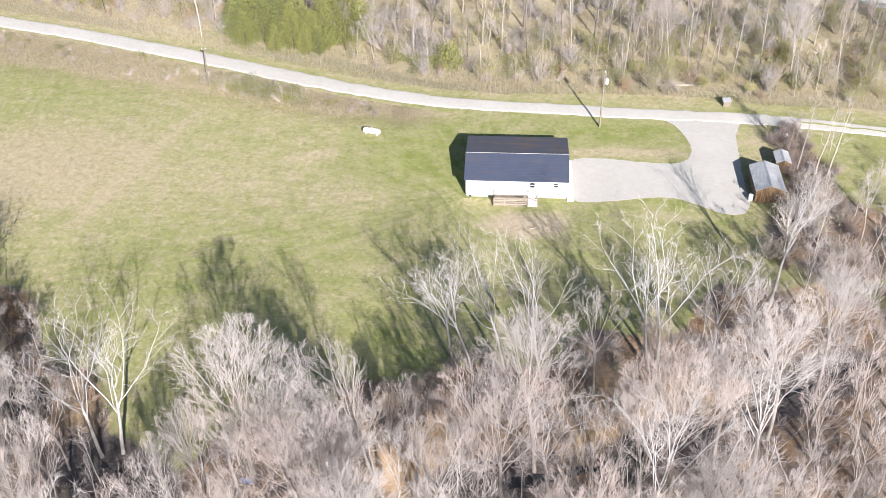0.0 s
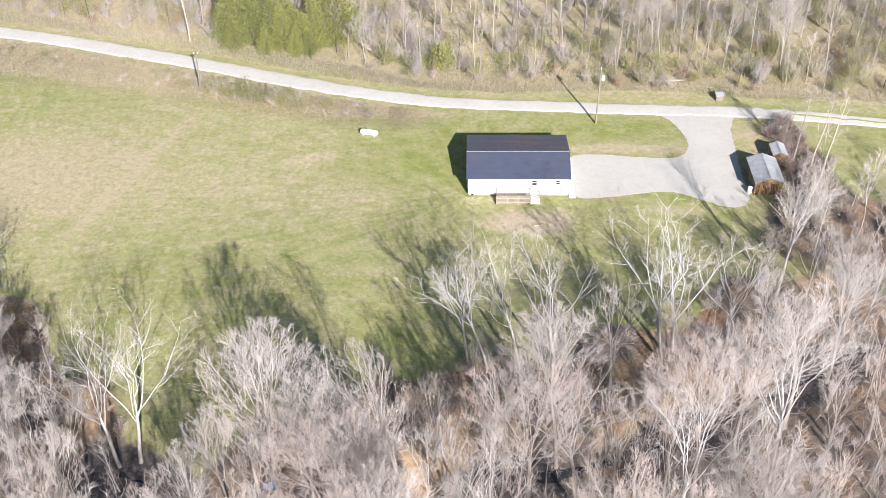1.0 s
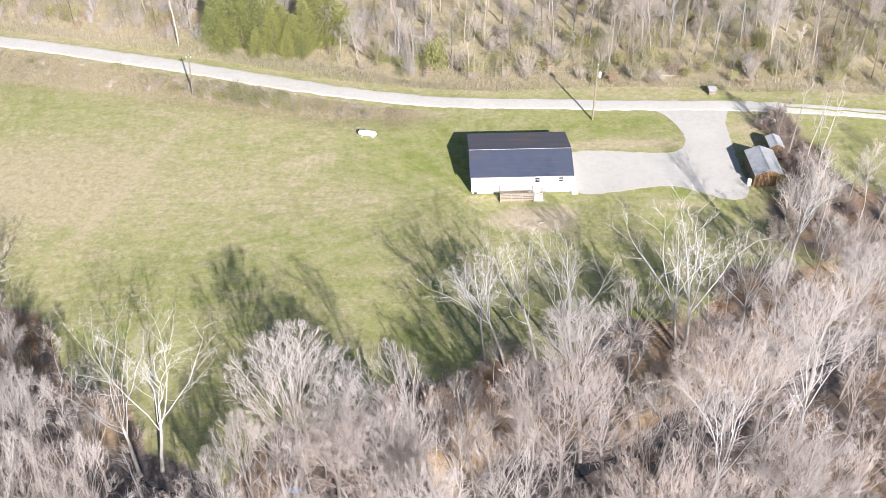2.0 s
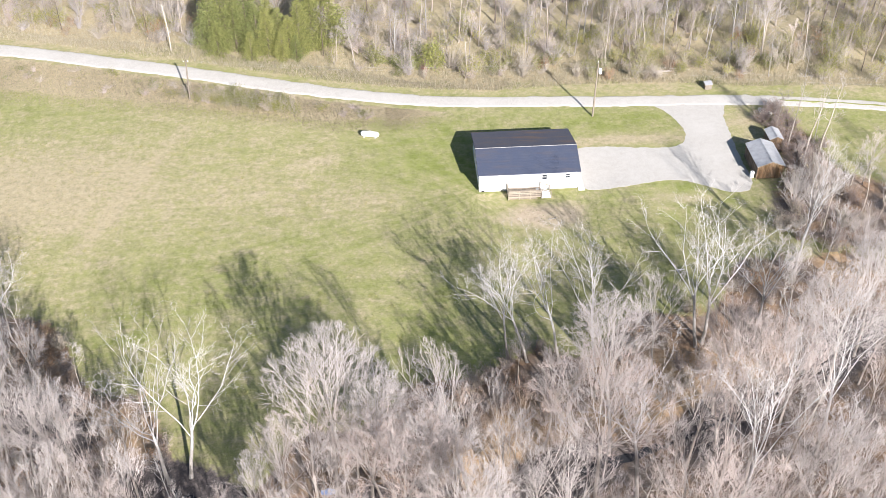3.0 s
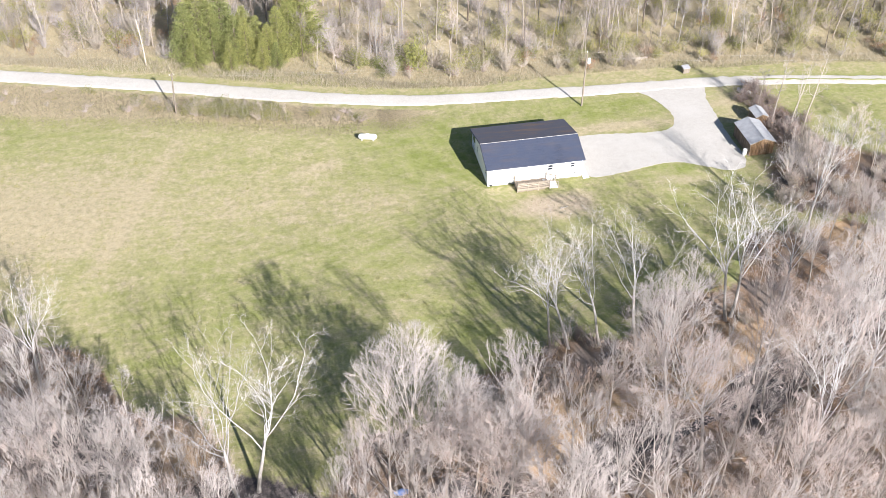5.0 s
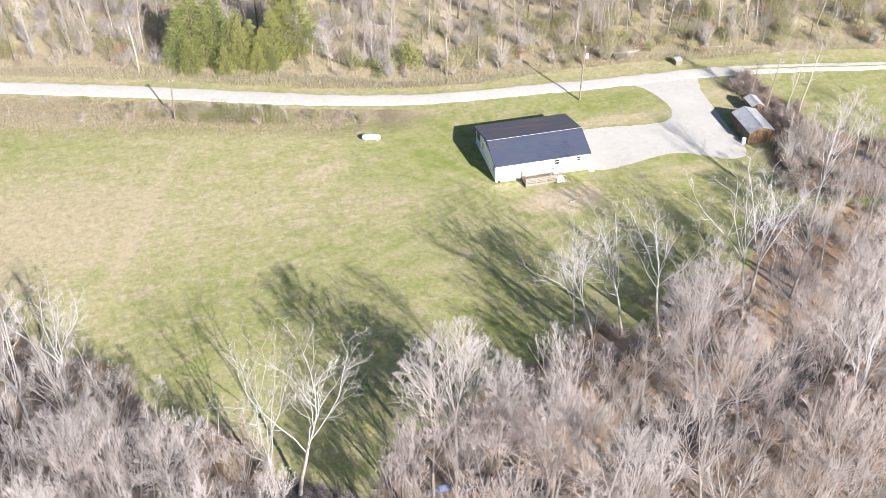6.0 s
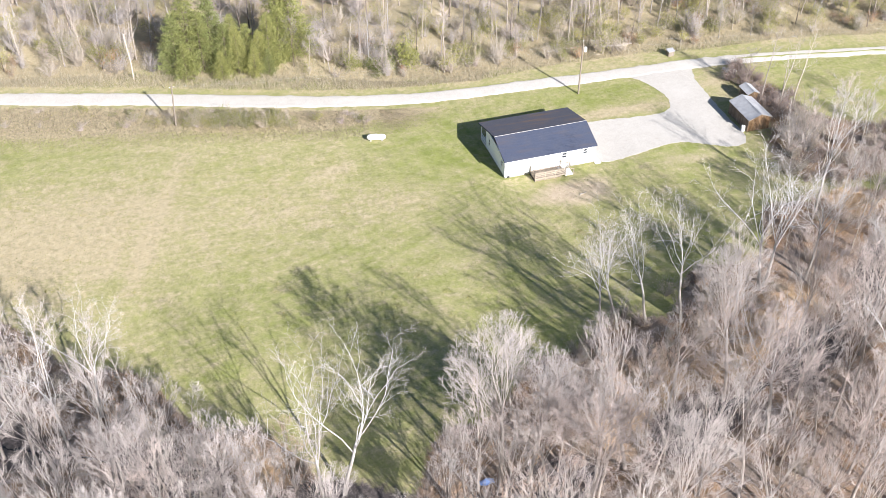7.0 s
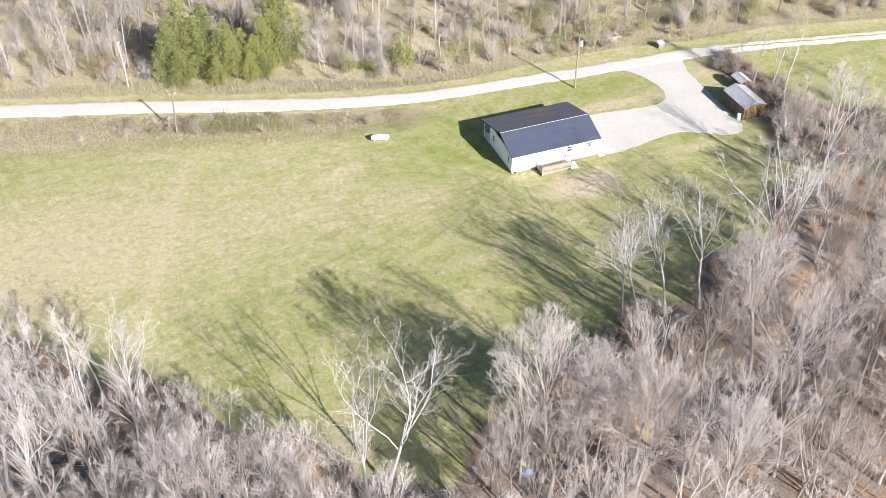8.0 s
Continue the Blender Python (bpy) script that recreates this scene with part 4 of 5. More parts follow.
# single trees beside the sheds and along the road
for k, x, y, s, rz in [(3, 48.8, 4.4, 1.0, 0.4), (4, 45.9, 8.4, 0.85, 2.0), (3, 47.6, 5.9, 0.88, 1.0), (0, 45.6, 12.8, 0.8, 3.0), (1, 45.2, 3.1, 0.6, 4.4), (4, 50, 9, 0.6, 5.0), (2, 51.3, -1.9, 0.8, 5.0), (1, 54.2, -6, 0.9, 1.1), (0, 44.8, -4.5, 0.8, 2.2), (2, 58.6, -10.2, 1.0, 0.0), (1, 41.2, -6, 0.7, 0.7)]:
    plant_tree(YARD[k], x, y, s, rz, "bare young tree beside the sheds", "trees beside the sheds")


# ---- evergreens and shrubs ----
def cedar_kind(seed, H=9.0, R=2.2):
    """A cedar: a ragged cone of drooping sprays, open on one side here and there."""
    rng = np.random.default_rng(seed)
    tr, lv = Tubes(), Tubes()
    tr.tube([np.array((0, 0, -0.3)), np.array((0.05, 0, H * 0.5)), np.array((0, 0, H * 0.95))], [0.14, 0.09, 0.02], 6)
    n = 110
    lump = rng.uniform(0.75, 1.25, 7)
    for i in range(n):
        t = (i + rng.random()) / n
        z = H * (0.03 + 0.95 * t)
        az = i * 2.4 + rng.random()
        rad = R * (1 - t) ** 0.8 * (0.5 + 0.5 * min(1, t / 0.1)) * lump[int(az * 1.3 + 4 * t) % 7] * rng.uniform(0.8, 1.15) + 0.15
        out = np.array((math.cos(az), math.sin(az), 0.12))
        p0 = np.array((0, 0, z))
        tr.tube([p0, p0 + out * rad * 0.9], [0.025, 0], 3)
        for _ in range(int(24 + 80 * rad / R)):
            u = rng.uniform(0.3, 1.0)
            c = p0 + out * rad * u + rng.normal(size=3) * np.array((0.3, 0.3, 0.13)) * (0.5 + 0.6 * rad / R)
            d = unit(out + np.array((0, 0, -0.1)) + rng.normal(size=3) * 0.55)
            lv.leaf(c, d, unit(np.cross(d, rnd_dir(rng))), rng.uniform(0.12, 0.26), 0.3)
    return tr.mesh("trunk", B_DARK), lv.mesh("foliage", F_CEDAR)


def shrub_kind(seed, leaf_mat, R=1.6, H=2.2, leaves=750, stem_mat=None, stems=20, size=(0.07, 0.16), lobes=9):
    rng = np.random.default_rng(seed)
    st, lv = Tubes(), Tubes()
    cs = []
    for i in range(lobes):
        az = rng.uniform(0, 6.28)
        rr = R * rng.uniform(0.1, 0.75)
        cs.append((np.array((math.cos(az) * rr, math.sin(az) * rr, H * rng.uniform(0.3, 0.8))), R * rng.uniform(0.3, 0.6)))
    for i in range(stems):
        c, r = cs[i % lobes]
        tip = c + rng.normal(size=3) * r * 0.7 + np.array((0, 0, r * 0.5))
        mid = tip * 0.5 + rng.normal(size=3) * 0.12
        st.tube([np.array((rng.normal() * 0.12, rng.normal() * 0.12, -0.15)), mid, tip], [0.03, 0.02, 0], 3)
        for _ in range(4):
            a = mid + (tip - mid) * rng.random()
            st.tube([a, a + unit(rng.normal(size=3) + np.array((0, 0, 0.9))) * rng.uniform(0.4, 0.9)], [0.013, 0], 3)
    for i in range(leaves):
        c, r = cs[i % lobes]
        dr = rnd_dir(rng)
        p = c + dr * r * rng.uniform(0.45, 1.1) * np.array((1, 1, 0.8))
        if p[2] < 0.05:
            p[2] = 0.05 + 0.2 * rng.random()
        d = unit(dr + rng.normal(size=3) * 0.7)
        lv.leaf(p, d, unit(np.cross(d, rnd_dir(rng))), rng.uniform(*size), 0.42)
    return st.mesh("stems", stem_mat or B_TAN), lv.mesh("leaves", leaf_mat)


def plant_shrub(name, kind, x, y, s, rz, label, category, group, sz=1.0, names=("stem", "leafage")):
    ob = new(name)
    ob.empty_display_size = 0.3
    ob.matrix_basis = Matrix.LocRotScale((x, y, float(height(x, y))), Euler((0, 0, rz)), (s, s, s * sz))
    tagged(ob, label, category, group)
    for nm, me in zip(names, kind):
        o = new(nm, me)
        o.parent = ob
        tagged(o, kind="stuff")
    return ob


CEDAR = [cedar_kind(500 + i, 8.6 + i * 0.7, 2.6 + 0.2 * i) for i in range(3)]
for i, (x, y, s) in enumerate([(-40.3, 43.3, 1.2), (-38, 44.3, 1.5), (-36.2, 42.5, 1.1), (-34.4, 43.8, 1.45), (-32.5, 41.3, 0.95), (-30.8, 40.5, 0.85), (-29, 41.7, 0.95), (-27.3, 40, 0.8), (-25.6, 40.7, 1.0), (-23.7, 41.9, 1.2), (-21.6, 43.3, 1.5), (-23.3, 44.6, 1.35), (-31, 44.5, 1.0), (-39.1, 41.1, 0.7), (-28.4, 38.6, 0.55), (-33.6, 39.5, 0.6), (-26.2, 38.7, 0.5)]):
    plant_shrub("cedar", CEDAR[i % 3], x, y, s, i * 1.3, "dense olive-green cedar at the edge of the wood", "evergreen tree", "cedars beyond the road", names=("trunk", "foliage"))
OLIVE = [shrub_kind(600 + i, F_OLIVE, 1.7, 2.3) for i in range(3)]
LIME = [shrub_kind(620 + i, F_LIME, 1.5, 2.4, 560) for i in range(2)]
RUST = [shrub_kind(640 + i, F_RUST, 1.5, 2.2, 420) for i in range(2)]
SOFT = [shrub_kind(650 + i, (F_OLIVE, F_OLIVE, F_STRAW, F_STRAW)[i], 1.9, 2.4, (420, 420, 60, 40)[i], (B_TWIG, B_TAN)[i % 2], (16, 16, 60, 60)[i], (0.07, 0.16), 10) for i in range(4)]
BARE = [shrub_kind(660 + i, F_STRAW, 1.6, 2.0, 130, (B_ROSY, B_TAN, B_TAN)[i], 46) for i in range(3)]
DENSE = [shrub_kind(680 + i, F_CEDAR, 1.6, 2.1, 1500, size=(0.1, 0.24), lobes=9) for i in range(2)]
BRAMBLE = [shrub_kind(690 + i, F_RUST, 1.7, 1.8, 40, B_MAUVE, 75) for i in range(2)]
for i, (x, y, s) in enumerate([(-10.3, 35.8, 1.0), (-8.5, 35, 1.1), (-6.7, 35.6, 1.0), (-4.4, 35.3, 1.5), (-12.4, 36.7, 0.9)]):
    plant_shrub("bush", DENSE[i % 2], x, y, s, i * 1.1, "low dense evergreen bush at the wood's edge", "bush", "evergreen bushes", 1.3 if i == 3 else 0.8)
plant_shrub("bush", shrub_kind(699, F_RED, 0.8, 1.6, 200), -5.4, 32.6, 1.0, 0.3, "small bush with red autumn leaves", "bush", "")


def fill_shrubs():
    rng = random.Random(31)
    n, mass = 0, []
    while n < 300:
        x, d = rng.uniform(-100, 105), abs(rng.gauss(0, 1)) * 13 + 0.6
        y = float(curve_y(WOOD_N, x)) + d
        if x > 52 and y > 58:
            continue
        if -44 < x < -21 and d < 10:
            continue
        u = rng.random()
        green = 0.26 + 0.56 * float(smooth01(x, -12, 35)) + (0.12 if x < -60 else 0)
        if u < green:
            kind, lab = (rng.choice(OLIVE), "olive-green honeysuckle bush in the wood") if rng.random() < 0.7 else (rng.choice(LIME), "yellow-leaved bush in the wood")
        elif u < green + 0.1:
            kind, lab = rng.choice(RUST), "bush holding rusty dead leaves"
        else:
            kind, lab = rng.choice(BARE), "bare tan thicket bush in the wood"
        k, kz, rz = rng.uniform(0.6, 1.35), rng.uniform(0.8, 1.25), rng.uniform(0, 6.3)
        if d < 11:
            plant_shrub("bush", kind, x, y, k, rz, lab, "bush", "bushes of the far wood", kz)
        else:
            mass.append((kind, Matrix.LocRotScale((x, y, float(height(x, y))), Euler((0, 0, rz)), (k, k, k * kz))))
        n += 1
    for i in range(430):
        x, d = rng.uniform(-100, 95), rng.uniform(1.0, 34)
        y = float(curve_y(WOOD_N, x)) + d
        if (x > 52 and y > 58) or (-44 < x < -21 and d < 10):
            continue
        green = 0.24 + 0.58 * float(smooth01(x, -12, 35)) + (0.12 if x < -60 else 0)
        k, kz = rng.uniform(0.8, 1.5), rng.uniform(0.9, 1.5)
        mass.append((rng.choice(SOFT[:2] if rng.random() < green else SOFT[2:]), Matrix.LocRotScale((x, y, float(height(x, y))), Euler((0, 0, rng.uniform(0, 6.3))), (k, k, k * kz))))
    joined("far_thicket", mass, "olive and tan thicket deep in the far wood", "undergrowth")
    # along the meadow side of the road
    for i in range(60):
        x = rng.uniform(-85, -13)
        y = float(curve_y(ROAD, x)) - rng.uniform(3.4, float(np.interp(x, [-80, -45, -13], [11, 8.5, 6.5])))
        kind, lab = (rng.choice(BARE), "low tan weed thicket beside the road") if rng.random() < 0.5 else (rng.choice(OLIVE), "low green bush beside the road")
        plant_shrub("bush", kind, x, y, rng.uniform(0.45, 0.8), rng.uniform(0, 6.3), lab, "bush", "thickets beside the road", rng.uniform(0.5, 0.8))
    for i in range(26):
        plant_shrub("bush", (OLIVE[i % 3] if i % 3 else BARE[i % 2]), -39.6 + i * 0.54 + rng.uniform(-0.4, 0.4), 27.4 - i * 0.17 + rng.uniform(-1.4, 0.8), rng.uniform(0.85, 1.2), i, "brownish-green thicket beside the leaning pole", "bush", "thickets beside the road", 1.05)
    # brambles beside the sheds
    for i in range(44):
        y = rng.uniform(-3, 18)
        x = float(np.interp(y, [-3, 0, 6, 10, 18], [49.8, 48.6, 47.6, 46.6, 47.2])) + rng.gauss(0, 1.3)
        plant_shrub("bramble", rng.choice(BRAMBLE), x, y, rng.uniform(0.7, 1.2), rng.uniform(0, 6.3), "dark tangled bramble beside the sheds", "bramble", "brambles beside the sheds", 0.8)
    # brush south of the sheds
    for i in range(46):
        x, y = rng.uniform(37, 62), rng.uniform(-15, -3)
        if x < 43 and y > -7:
            continue
        kind, lab = (rng.choice(BRAMBLE), "dark tangled bramble beside the sheds") if i % 3 else (rng.choice(BARE), "bare tan thicket bush south of the sheds")
        plant_shrub("bramble", kind, x, y, rng.uniform(0.7, 1.3), rng.uniform(0, 6.3), lab, "bramble", "brambles beside the sheds", 0.9)
    # tall tan thicket at the south end of the sheds
    for i, (x, y, k) in enumerate([(43.4, -2.8, 1.7), (45.6, -3.6, 1.9), (41.8, -6.0, 1.6), (46.8, -1.0, 1.5), (44.4, -6.4, 1.7)]):
        plant_shrub("bush", SOFT[2 + i % 2], x, y, k, i * 1.2, "tall tan thicket bush at the end of the sheds", "bush", "tan thicket beside the sheds", 1.2)
    # understorey of the creek wood
    mass = []
    for i in range(250):
        x = rng.uniform(-80, 68)
        e = float(curve_y(MEADOW_S, x))
        y = e - abs(rng.gauss(0, 1)) * 11 + 0.5
        if y < -66 or float(dist_to(CREEK, x, y)) < 2.2 or (-33 < x < -21 and y > -51):
            continue
        u, k = rng.random(), rng.uniform(0.6, 1.2)
        kind = rng.choice(BARE if u < 0.62 else RUST if u < 0.86 else BRAMBLE)
        mass.append((kind, Matrix.LocRotScale((x, y, float(height(x, y))), Euler((0, 0, rng.uniform(0, 6.3))), (k, k, k))))
    joined("understorey", mass, "tangled brown and rusty understorey of the creek wood", "undergrowth")


fill_shrubs()


def weeds(name, n, place, hgt, material, label, wide=0.035, seed=7):
    """Upright blades as one uncountable mass."""
    rng = np.random.default_rng(seed)
    x, y, k = place(rng, n)
    n = len(x)
    z = height(x, y) - 0.02
    a = rng.uniform(0, 6.28, n)
    h = rng.uniform(hgt[0], hgt[1], n) * k
    w = wide * rng.uniform(0.6, 1.4, n)
    tx, ty = rng.normal(size=n) * 0.3 * h, rng.normal(size=n) * 0.3 * h
    v = np.empty((n, 3, 3))
    v[:, 0] = np.stack([x - w * np.cos(a), y - w * np.sin(a), z], -1)
    v[:, 1] = np.stack([x + w * np.cos(a), y + w * np.sin(a), z], -1)
    v[:, 2] = np.stack([x + tx, y + ty, z + h], -1)
    me = bpy.data.meshes.new(name)
    me.from_pydata(v.reshape(-1, 3).tolist(), [], np.arange(3 * n).reshape(-1, 3).tolist())
    me.materials.append(material)
    return tagged(new(name, me), label, "weeds", kind="stuff")


def along_road(rng, n):
    x = np.where(rng.random(n) < 0.85, rng.uniform(-95, -12, n), -12 + np.abs(rng.normal(size=n)) * 5)
    deep = np.interp(x, [-95, -66, -45, -19, -6], [13, 12, 9.5, 7.5, 4.5])
    return x, curve_y(ROAD, x) - 2.7 - rng.beta(1.3, 1.9, n) * (deep + 1.5), np.interp(x, [-95, -20, -3], [1.0, 0.85, 0.2]) * rng.uniform(0.5, 1.0, n)


def wood_edge(rng, n):
    x = rng.uniform(-100, 100, n)
    lo, hi = curve_y(ROAD, x) + 3.4, curve_y(WOOD_N, x)
    verge = lo + rng.random(n) ** 0.8 * np.maximum(hi - lo, 0)
    return x, np.where((rng.random(n) < 0.6 * (1 - smooth01(x, -14, 8))) & (hi > lo), verge, hi + np.abs(rng.normal(size=n)) * 5 - 0.5), np.where(x > 8, 0.65, 0.9)


def meadow(rng, n):
    x = rng.uniform(-85, 45, n)
    y = curve_y(MEADOW_S, x) + rng.random(n) * (curve_y(ROAD, x) - 3 - curve_y(MEADOW_S, x))
    keep = ~((x > -1) & (x < 39) & (y > -3.2) & (y < 13)) & ~((x > 29) & (x < 42))
    return x[keep], y[keep], np.ones(keep.sum())


weeds("dry_weeds", 42000, along_road, (0.15, 0.6), F_WEED, "tan dead weeds along the roadside", 0.035, 7)
weeds("thicket_weeds", 52000, wood_edge, (0.2, 0.9), F_STRAW, "tan dead weeds at the wood's edge", 0.035, 8)
def tufts(rng, n):
    m = n // 14
    x, y, _ = meadow(rng, m)
    keep = (x < -10) | (y < -8)
    x, y = x[keep], y[keep]
    i = rng.integers(0, len(x), n)
    return x[i] + rng.normal(size=n) * 0.3, y[i] + rng.normal(size=n) * 0.3, np.ones(n)


weeds("meadow_tufts", 5000, tufts, (0.1, 0.26), F_TUFT, "scattered rank grass tufts in the meadow", 0.04, 12)
weeds("meadow_grass", 45000, meadow, (0.08, 0.22), F_GRASS, "short tufty meadow grass", 0.035, 9)


# ---- house ----
M_CURTAIN = plain("pale_curtained_glass", (0.5, 0.52, 0.53), 0.2, 0, 0.1, 4.0, 0.5)


def build_house():
    house = thing("house", (0, 0, 0), 0, "white-sided single-storey house with a dark shingle roof and porches", "house")
    X0, X1, Y0, Y1 = 0.25, 13.75, 0.3, 8.2
    RY, RZ, BACK_EAVE = 4.3, 4.52, 11.0
    roof_z = lambda y: RZ - (RY - y) * 0.34 if y < RY else RZ - (y - RY) * 0.264
    # foundation of concrete block
    part("foundation", boxes((X0 + 0.04, Y0 + 0.04, -0.2, X1 - 0.04, Y1 - 0.04, 0.42)), M_BLOCK, house, "grey concrete block foundation")

    def siding(name, a, b, ztop, openings):
        """Lapped boards along a wall from a to b, left out where openings stand."""
        a, b = Vector(a), Vector(b)
        d = (b - a)
        L = d.length
        u = d.normalized()
        nrm = Vector((u.y, -u.x, 0))
        bm = bmesh.new()
        z, course = 0.34, 0.2
        while z < 4.3:
            z1 = z + course
            spans = [(0.0, L)]
            for s0, s1, o0, o1 in openings:
                if z1 > o0 + 0.02 and z < o1 - 0.02:
                    nxt = []
                    for p, q in spans:
                        if s0 > p:
                            nxt.append((p, min(q, s0)))
                        if s1 < q:
                            nxt.append((max(p, s1), q))
                    spans = [(p, q) for p, q in nxt if q - p > 0.02]
            for p, q in spans:
                # clip to the gable
                ends = []
                for s in (p, q):
                    ends.append((s, min(z1, ztop(s)), min(z, ztop(s))))
                if min(ends[0][1], ends[1][1]) - z < 0.005 and max(ends[0][1], ends[1][1]) - z < 0.02:
                    continue
                out, back = nrm * 0.03, nrm * 0.008
                lo = [a + u * s + Vector((0, 0, zb)) for s, zt, zb in ends]
                hi = [a + u * s + Vector((0, 0, max(zt, zb + 0.001))) for s, zt, zb in ends]
                inn = nrm * -0.1
                v = [bm.verts.new(c) for c in (lo[0] + out, lo[1] + out, hi[1] + back, hi[0] + back, lo[0] + inn, lo[1] + inn, hi[1] + inn, hi[0] + inn)]
                for f in ((0, 1, 2, 3), (5, 4, 7, 6), (1, 0, 4, 5), (3, 2, 6, 7), (0, 3, 7, 4), (2, 1, 5, 6)):
                    bm.faces.new([v[i] for i in f])
            z = z1
        bmesh.ops.recalc_face_normals(bm, faces=bm.faces)
        return part(name, bm, M_SIDING, house)

    flat = lambda s: 2.98
    win = [(8.75, 9.5, 1.75, 2.55), (11.95, 12.65, 1.85, 2.55)]
    door = (4.55, 5.45, 0.42, 2.45)
    siding("front_wall", (X0, Y0, 0), (X1, Y0, 0), flat, [(p - X0, q - X0, r, s) for p, q, r, s in win + [door]])
    siding("back_wall", (X1, Y1, 0), (X0, Y1, 0), lambda s: 3.3, [])
    gab = lambda s: roof_z(Y1 - s) - 0.08
    # the gable is laid in two halves so that each board ends on the roof slope
    left = [(Y1 - b, Y1 - a, z0, z1) for a, b, z0, z1 in [(1.15, 1.7, 1.45, 2.25), (6.5, 7.1, 1.55, 2.4)]]
    siding("gable_wall", (X0, Y1, 0), (X0, Y0, 0), gab, left)
    siding("gable_wall", (X1, Y0, 0), (X1, Y1, 0), lambda s: roof_z(Y0 + s) - 0.08, [])
    for x in (X0, X1):
        for y in (Y0, Y1):
            part("corner_board", boxes((x - 0.05, y - 0.05, 0.34, x + 0.05, y + 0.05, 2.98 if y == Y0 else 3.3)), M_TRIM, house)

    def window(cx, cy, z0, z1, w, axis):
        """A sash window with frame, sill, meeting rail and panes."""
        wn = new("window")
        wn.parent = house
        wn["label"] = "small dark sash window in a white frame"
        fr, h = bmesh.new(), w / 2

        def put(bm, s0, s1, d0, d1, a, b):
            if axis == "x":
                box(bm, cx + s0, cy + d0, a, cx + s1, cy + d1, b)
            else:
                box(bm, cx + d0, cy + s0, a, cx + d1, cy + s1, b)
        for s0, s1, a, b in ((-h - 0.07, -h, z0 - 0.07, z1 + 0.07), (h, h + 0.07, z0 - 0.07, z1 + 0.07), (-h, h, z1, z1 + 0.07), (-h, h, (z0 + z1) / 2 - 0.03, (z0 + z1) / 2 + 0.03)):
            put(fr, s0, s1, -0.06, 0.06, a, b)
        part("window_frame", fr, M_TRIM, wn)
        sl = bmesh.new()
        put(sl, -h - 0.1, h + 0.1, -0.1, 0.06, z0 - 0.08, z0)
        part("window_sill", sl, M_TRIM, wn)
        m = (z0 + z1) / 2
        for a, b in ((z0, m - 0.03), (m + 0.03, z1)):
            g = bmesh.new()
            put(g, -h, h, 0.0, 0.015, a, b)
            part("pane", g, M_GLASS, wn)
        return wn

    for p, q, r, s in win:
        window((p + q) / 2, Y0, r, s, q - p - 0.1, "x")
    for y0, y1, z0, z1 in ((1.15, 1.7, 1.45, 2.25), (6.5, 7.1, 1.55, 2.4)):
        window(X0, (y0 + y1) / 2, z0, z1, y1 - y0 - 0.1, "y")
    # door with a row of small panes
    dr = part("door", boxes((4.6, 0.3, 0.45, 5.4, 0.36, 2.4)), M_TRIM, house, "white panelled front door with small panes")
    part("door_frame", boxes((4.5, 0.24, 0.4, 4.6, 0.4, 2.5), (5.4, 0.24, 0.4, 5.5, 0.4, 2.5), (4.6, 0.24, 2.4, 5.4, 0.4, 2.5)), M_TRIM, house)
    for i in range(2):
        for j in range(3):
            part("pane", boxes((4.74 + i * 0.28, 0.285, 1.35 + j * 0.31, 4.98 + i * 0.28, 0.298, 1.6 + j * 0.31)), M_CURTAIN, dr)
    part("door_handle", boxes((5.3, 0.24, 1.35, 5.34, 0.3, 1.45), bevel=0.01), M_STEEL, dr)
    # roof: two sloped slabs with shingle courses, the rear one runs on over the back porch
    for nm, ya, yb in (("roof_front", 0.0, RY), ("roof_rear", BACK_EAVE, RY)):
        slope = part(nm, prism(bmesh.new(), [(0, ya, roof_z(ya) - 0.005), (0, yb, roof_z(yb) - 0.005), (0, yb, roof_z(yb) - 0.12), (0, ya, roof_z(ya) - 0.12)], Vector((14.0, 0, 0))), M_ROOF, house, "dark blue-grey shingle roof slope")
        n = int(abs(yb - ya) / 0.42)
        for i in range(n):
            y0, y1 = ya + (yb - ya) * i / n, ya + (yb - ya) * (i + 1) / n
            z0, z1 = roof_z(y0), roof_z(y1)
            part("shingle_course", prism(bmesh.new(), [(0.004, y0, z0 + 0.018), (0.004, y1, z1 + 0.004), (0.004, y1, z1 - 0.003), (0.004, y0, z0 - 0.003)], Vector((13.992, 0, 0))), M_ROOF if ya < 1 else M_ROOFREAR, slope)
    bm = bmesh.new()
    prism(bm, [(-0.02, RY - 0.06, RZ - 0.0), (-0.02, RY, RZ + 0.035), (-0.02, RY + 0.06, RZ - 0.0), (-0.02, RY, RZ + 0.012)], Vector((14.04, 0, 0)))
    part("ridge_cap", bm, M_RIDGE, house, "pale metal ridge cap")
    for x in (-0.025, 14.002):
        for ya, yb in ((0.0, RY), (RY, BACK_EAVE)):
            bm = bmesh.new()
            prism(bm, [(x, ya, roof_z(ya) - 0.0), (x, yb, roof_z(yb) - 0.0), (x, yb, roof_z(yb) - 0.17), (x, ya, roof_z(ya) - 0.17)], Vector((0.022, 0, 0)))
            part("fascia", bm, M_ROOF, house)
    part("fascia", boxes((0, -0.024, roof_z(0) - 0.16, 14.0, -0.002, roof_z(0) - 0.01)), M_ROOF, house)
    part("soffit", boxes((0.02, 0.02, roof_z(0) - 0.16, 13.98, Y0 - 0.06, roof_z(0) - 0.125)), M_TRIM, house)
    # rear porch under the long slope
    part("porch_slab", boxes((0.3, Y1 + 0.01, -0.1, 13.7, 10.75, 0.3), bevel=0.02), M_CONCRETE, house, "low concrete rear porch floor")
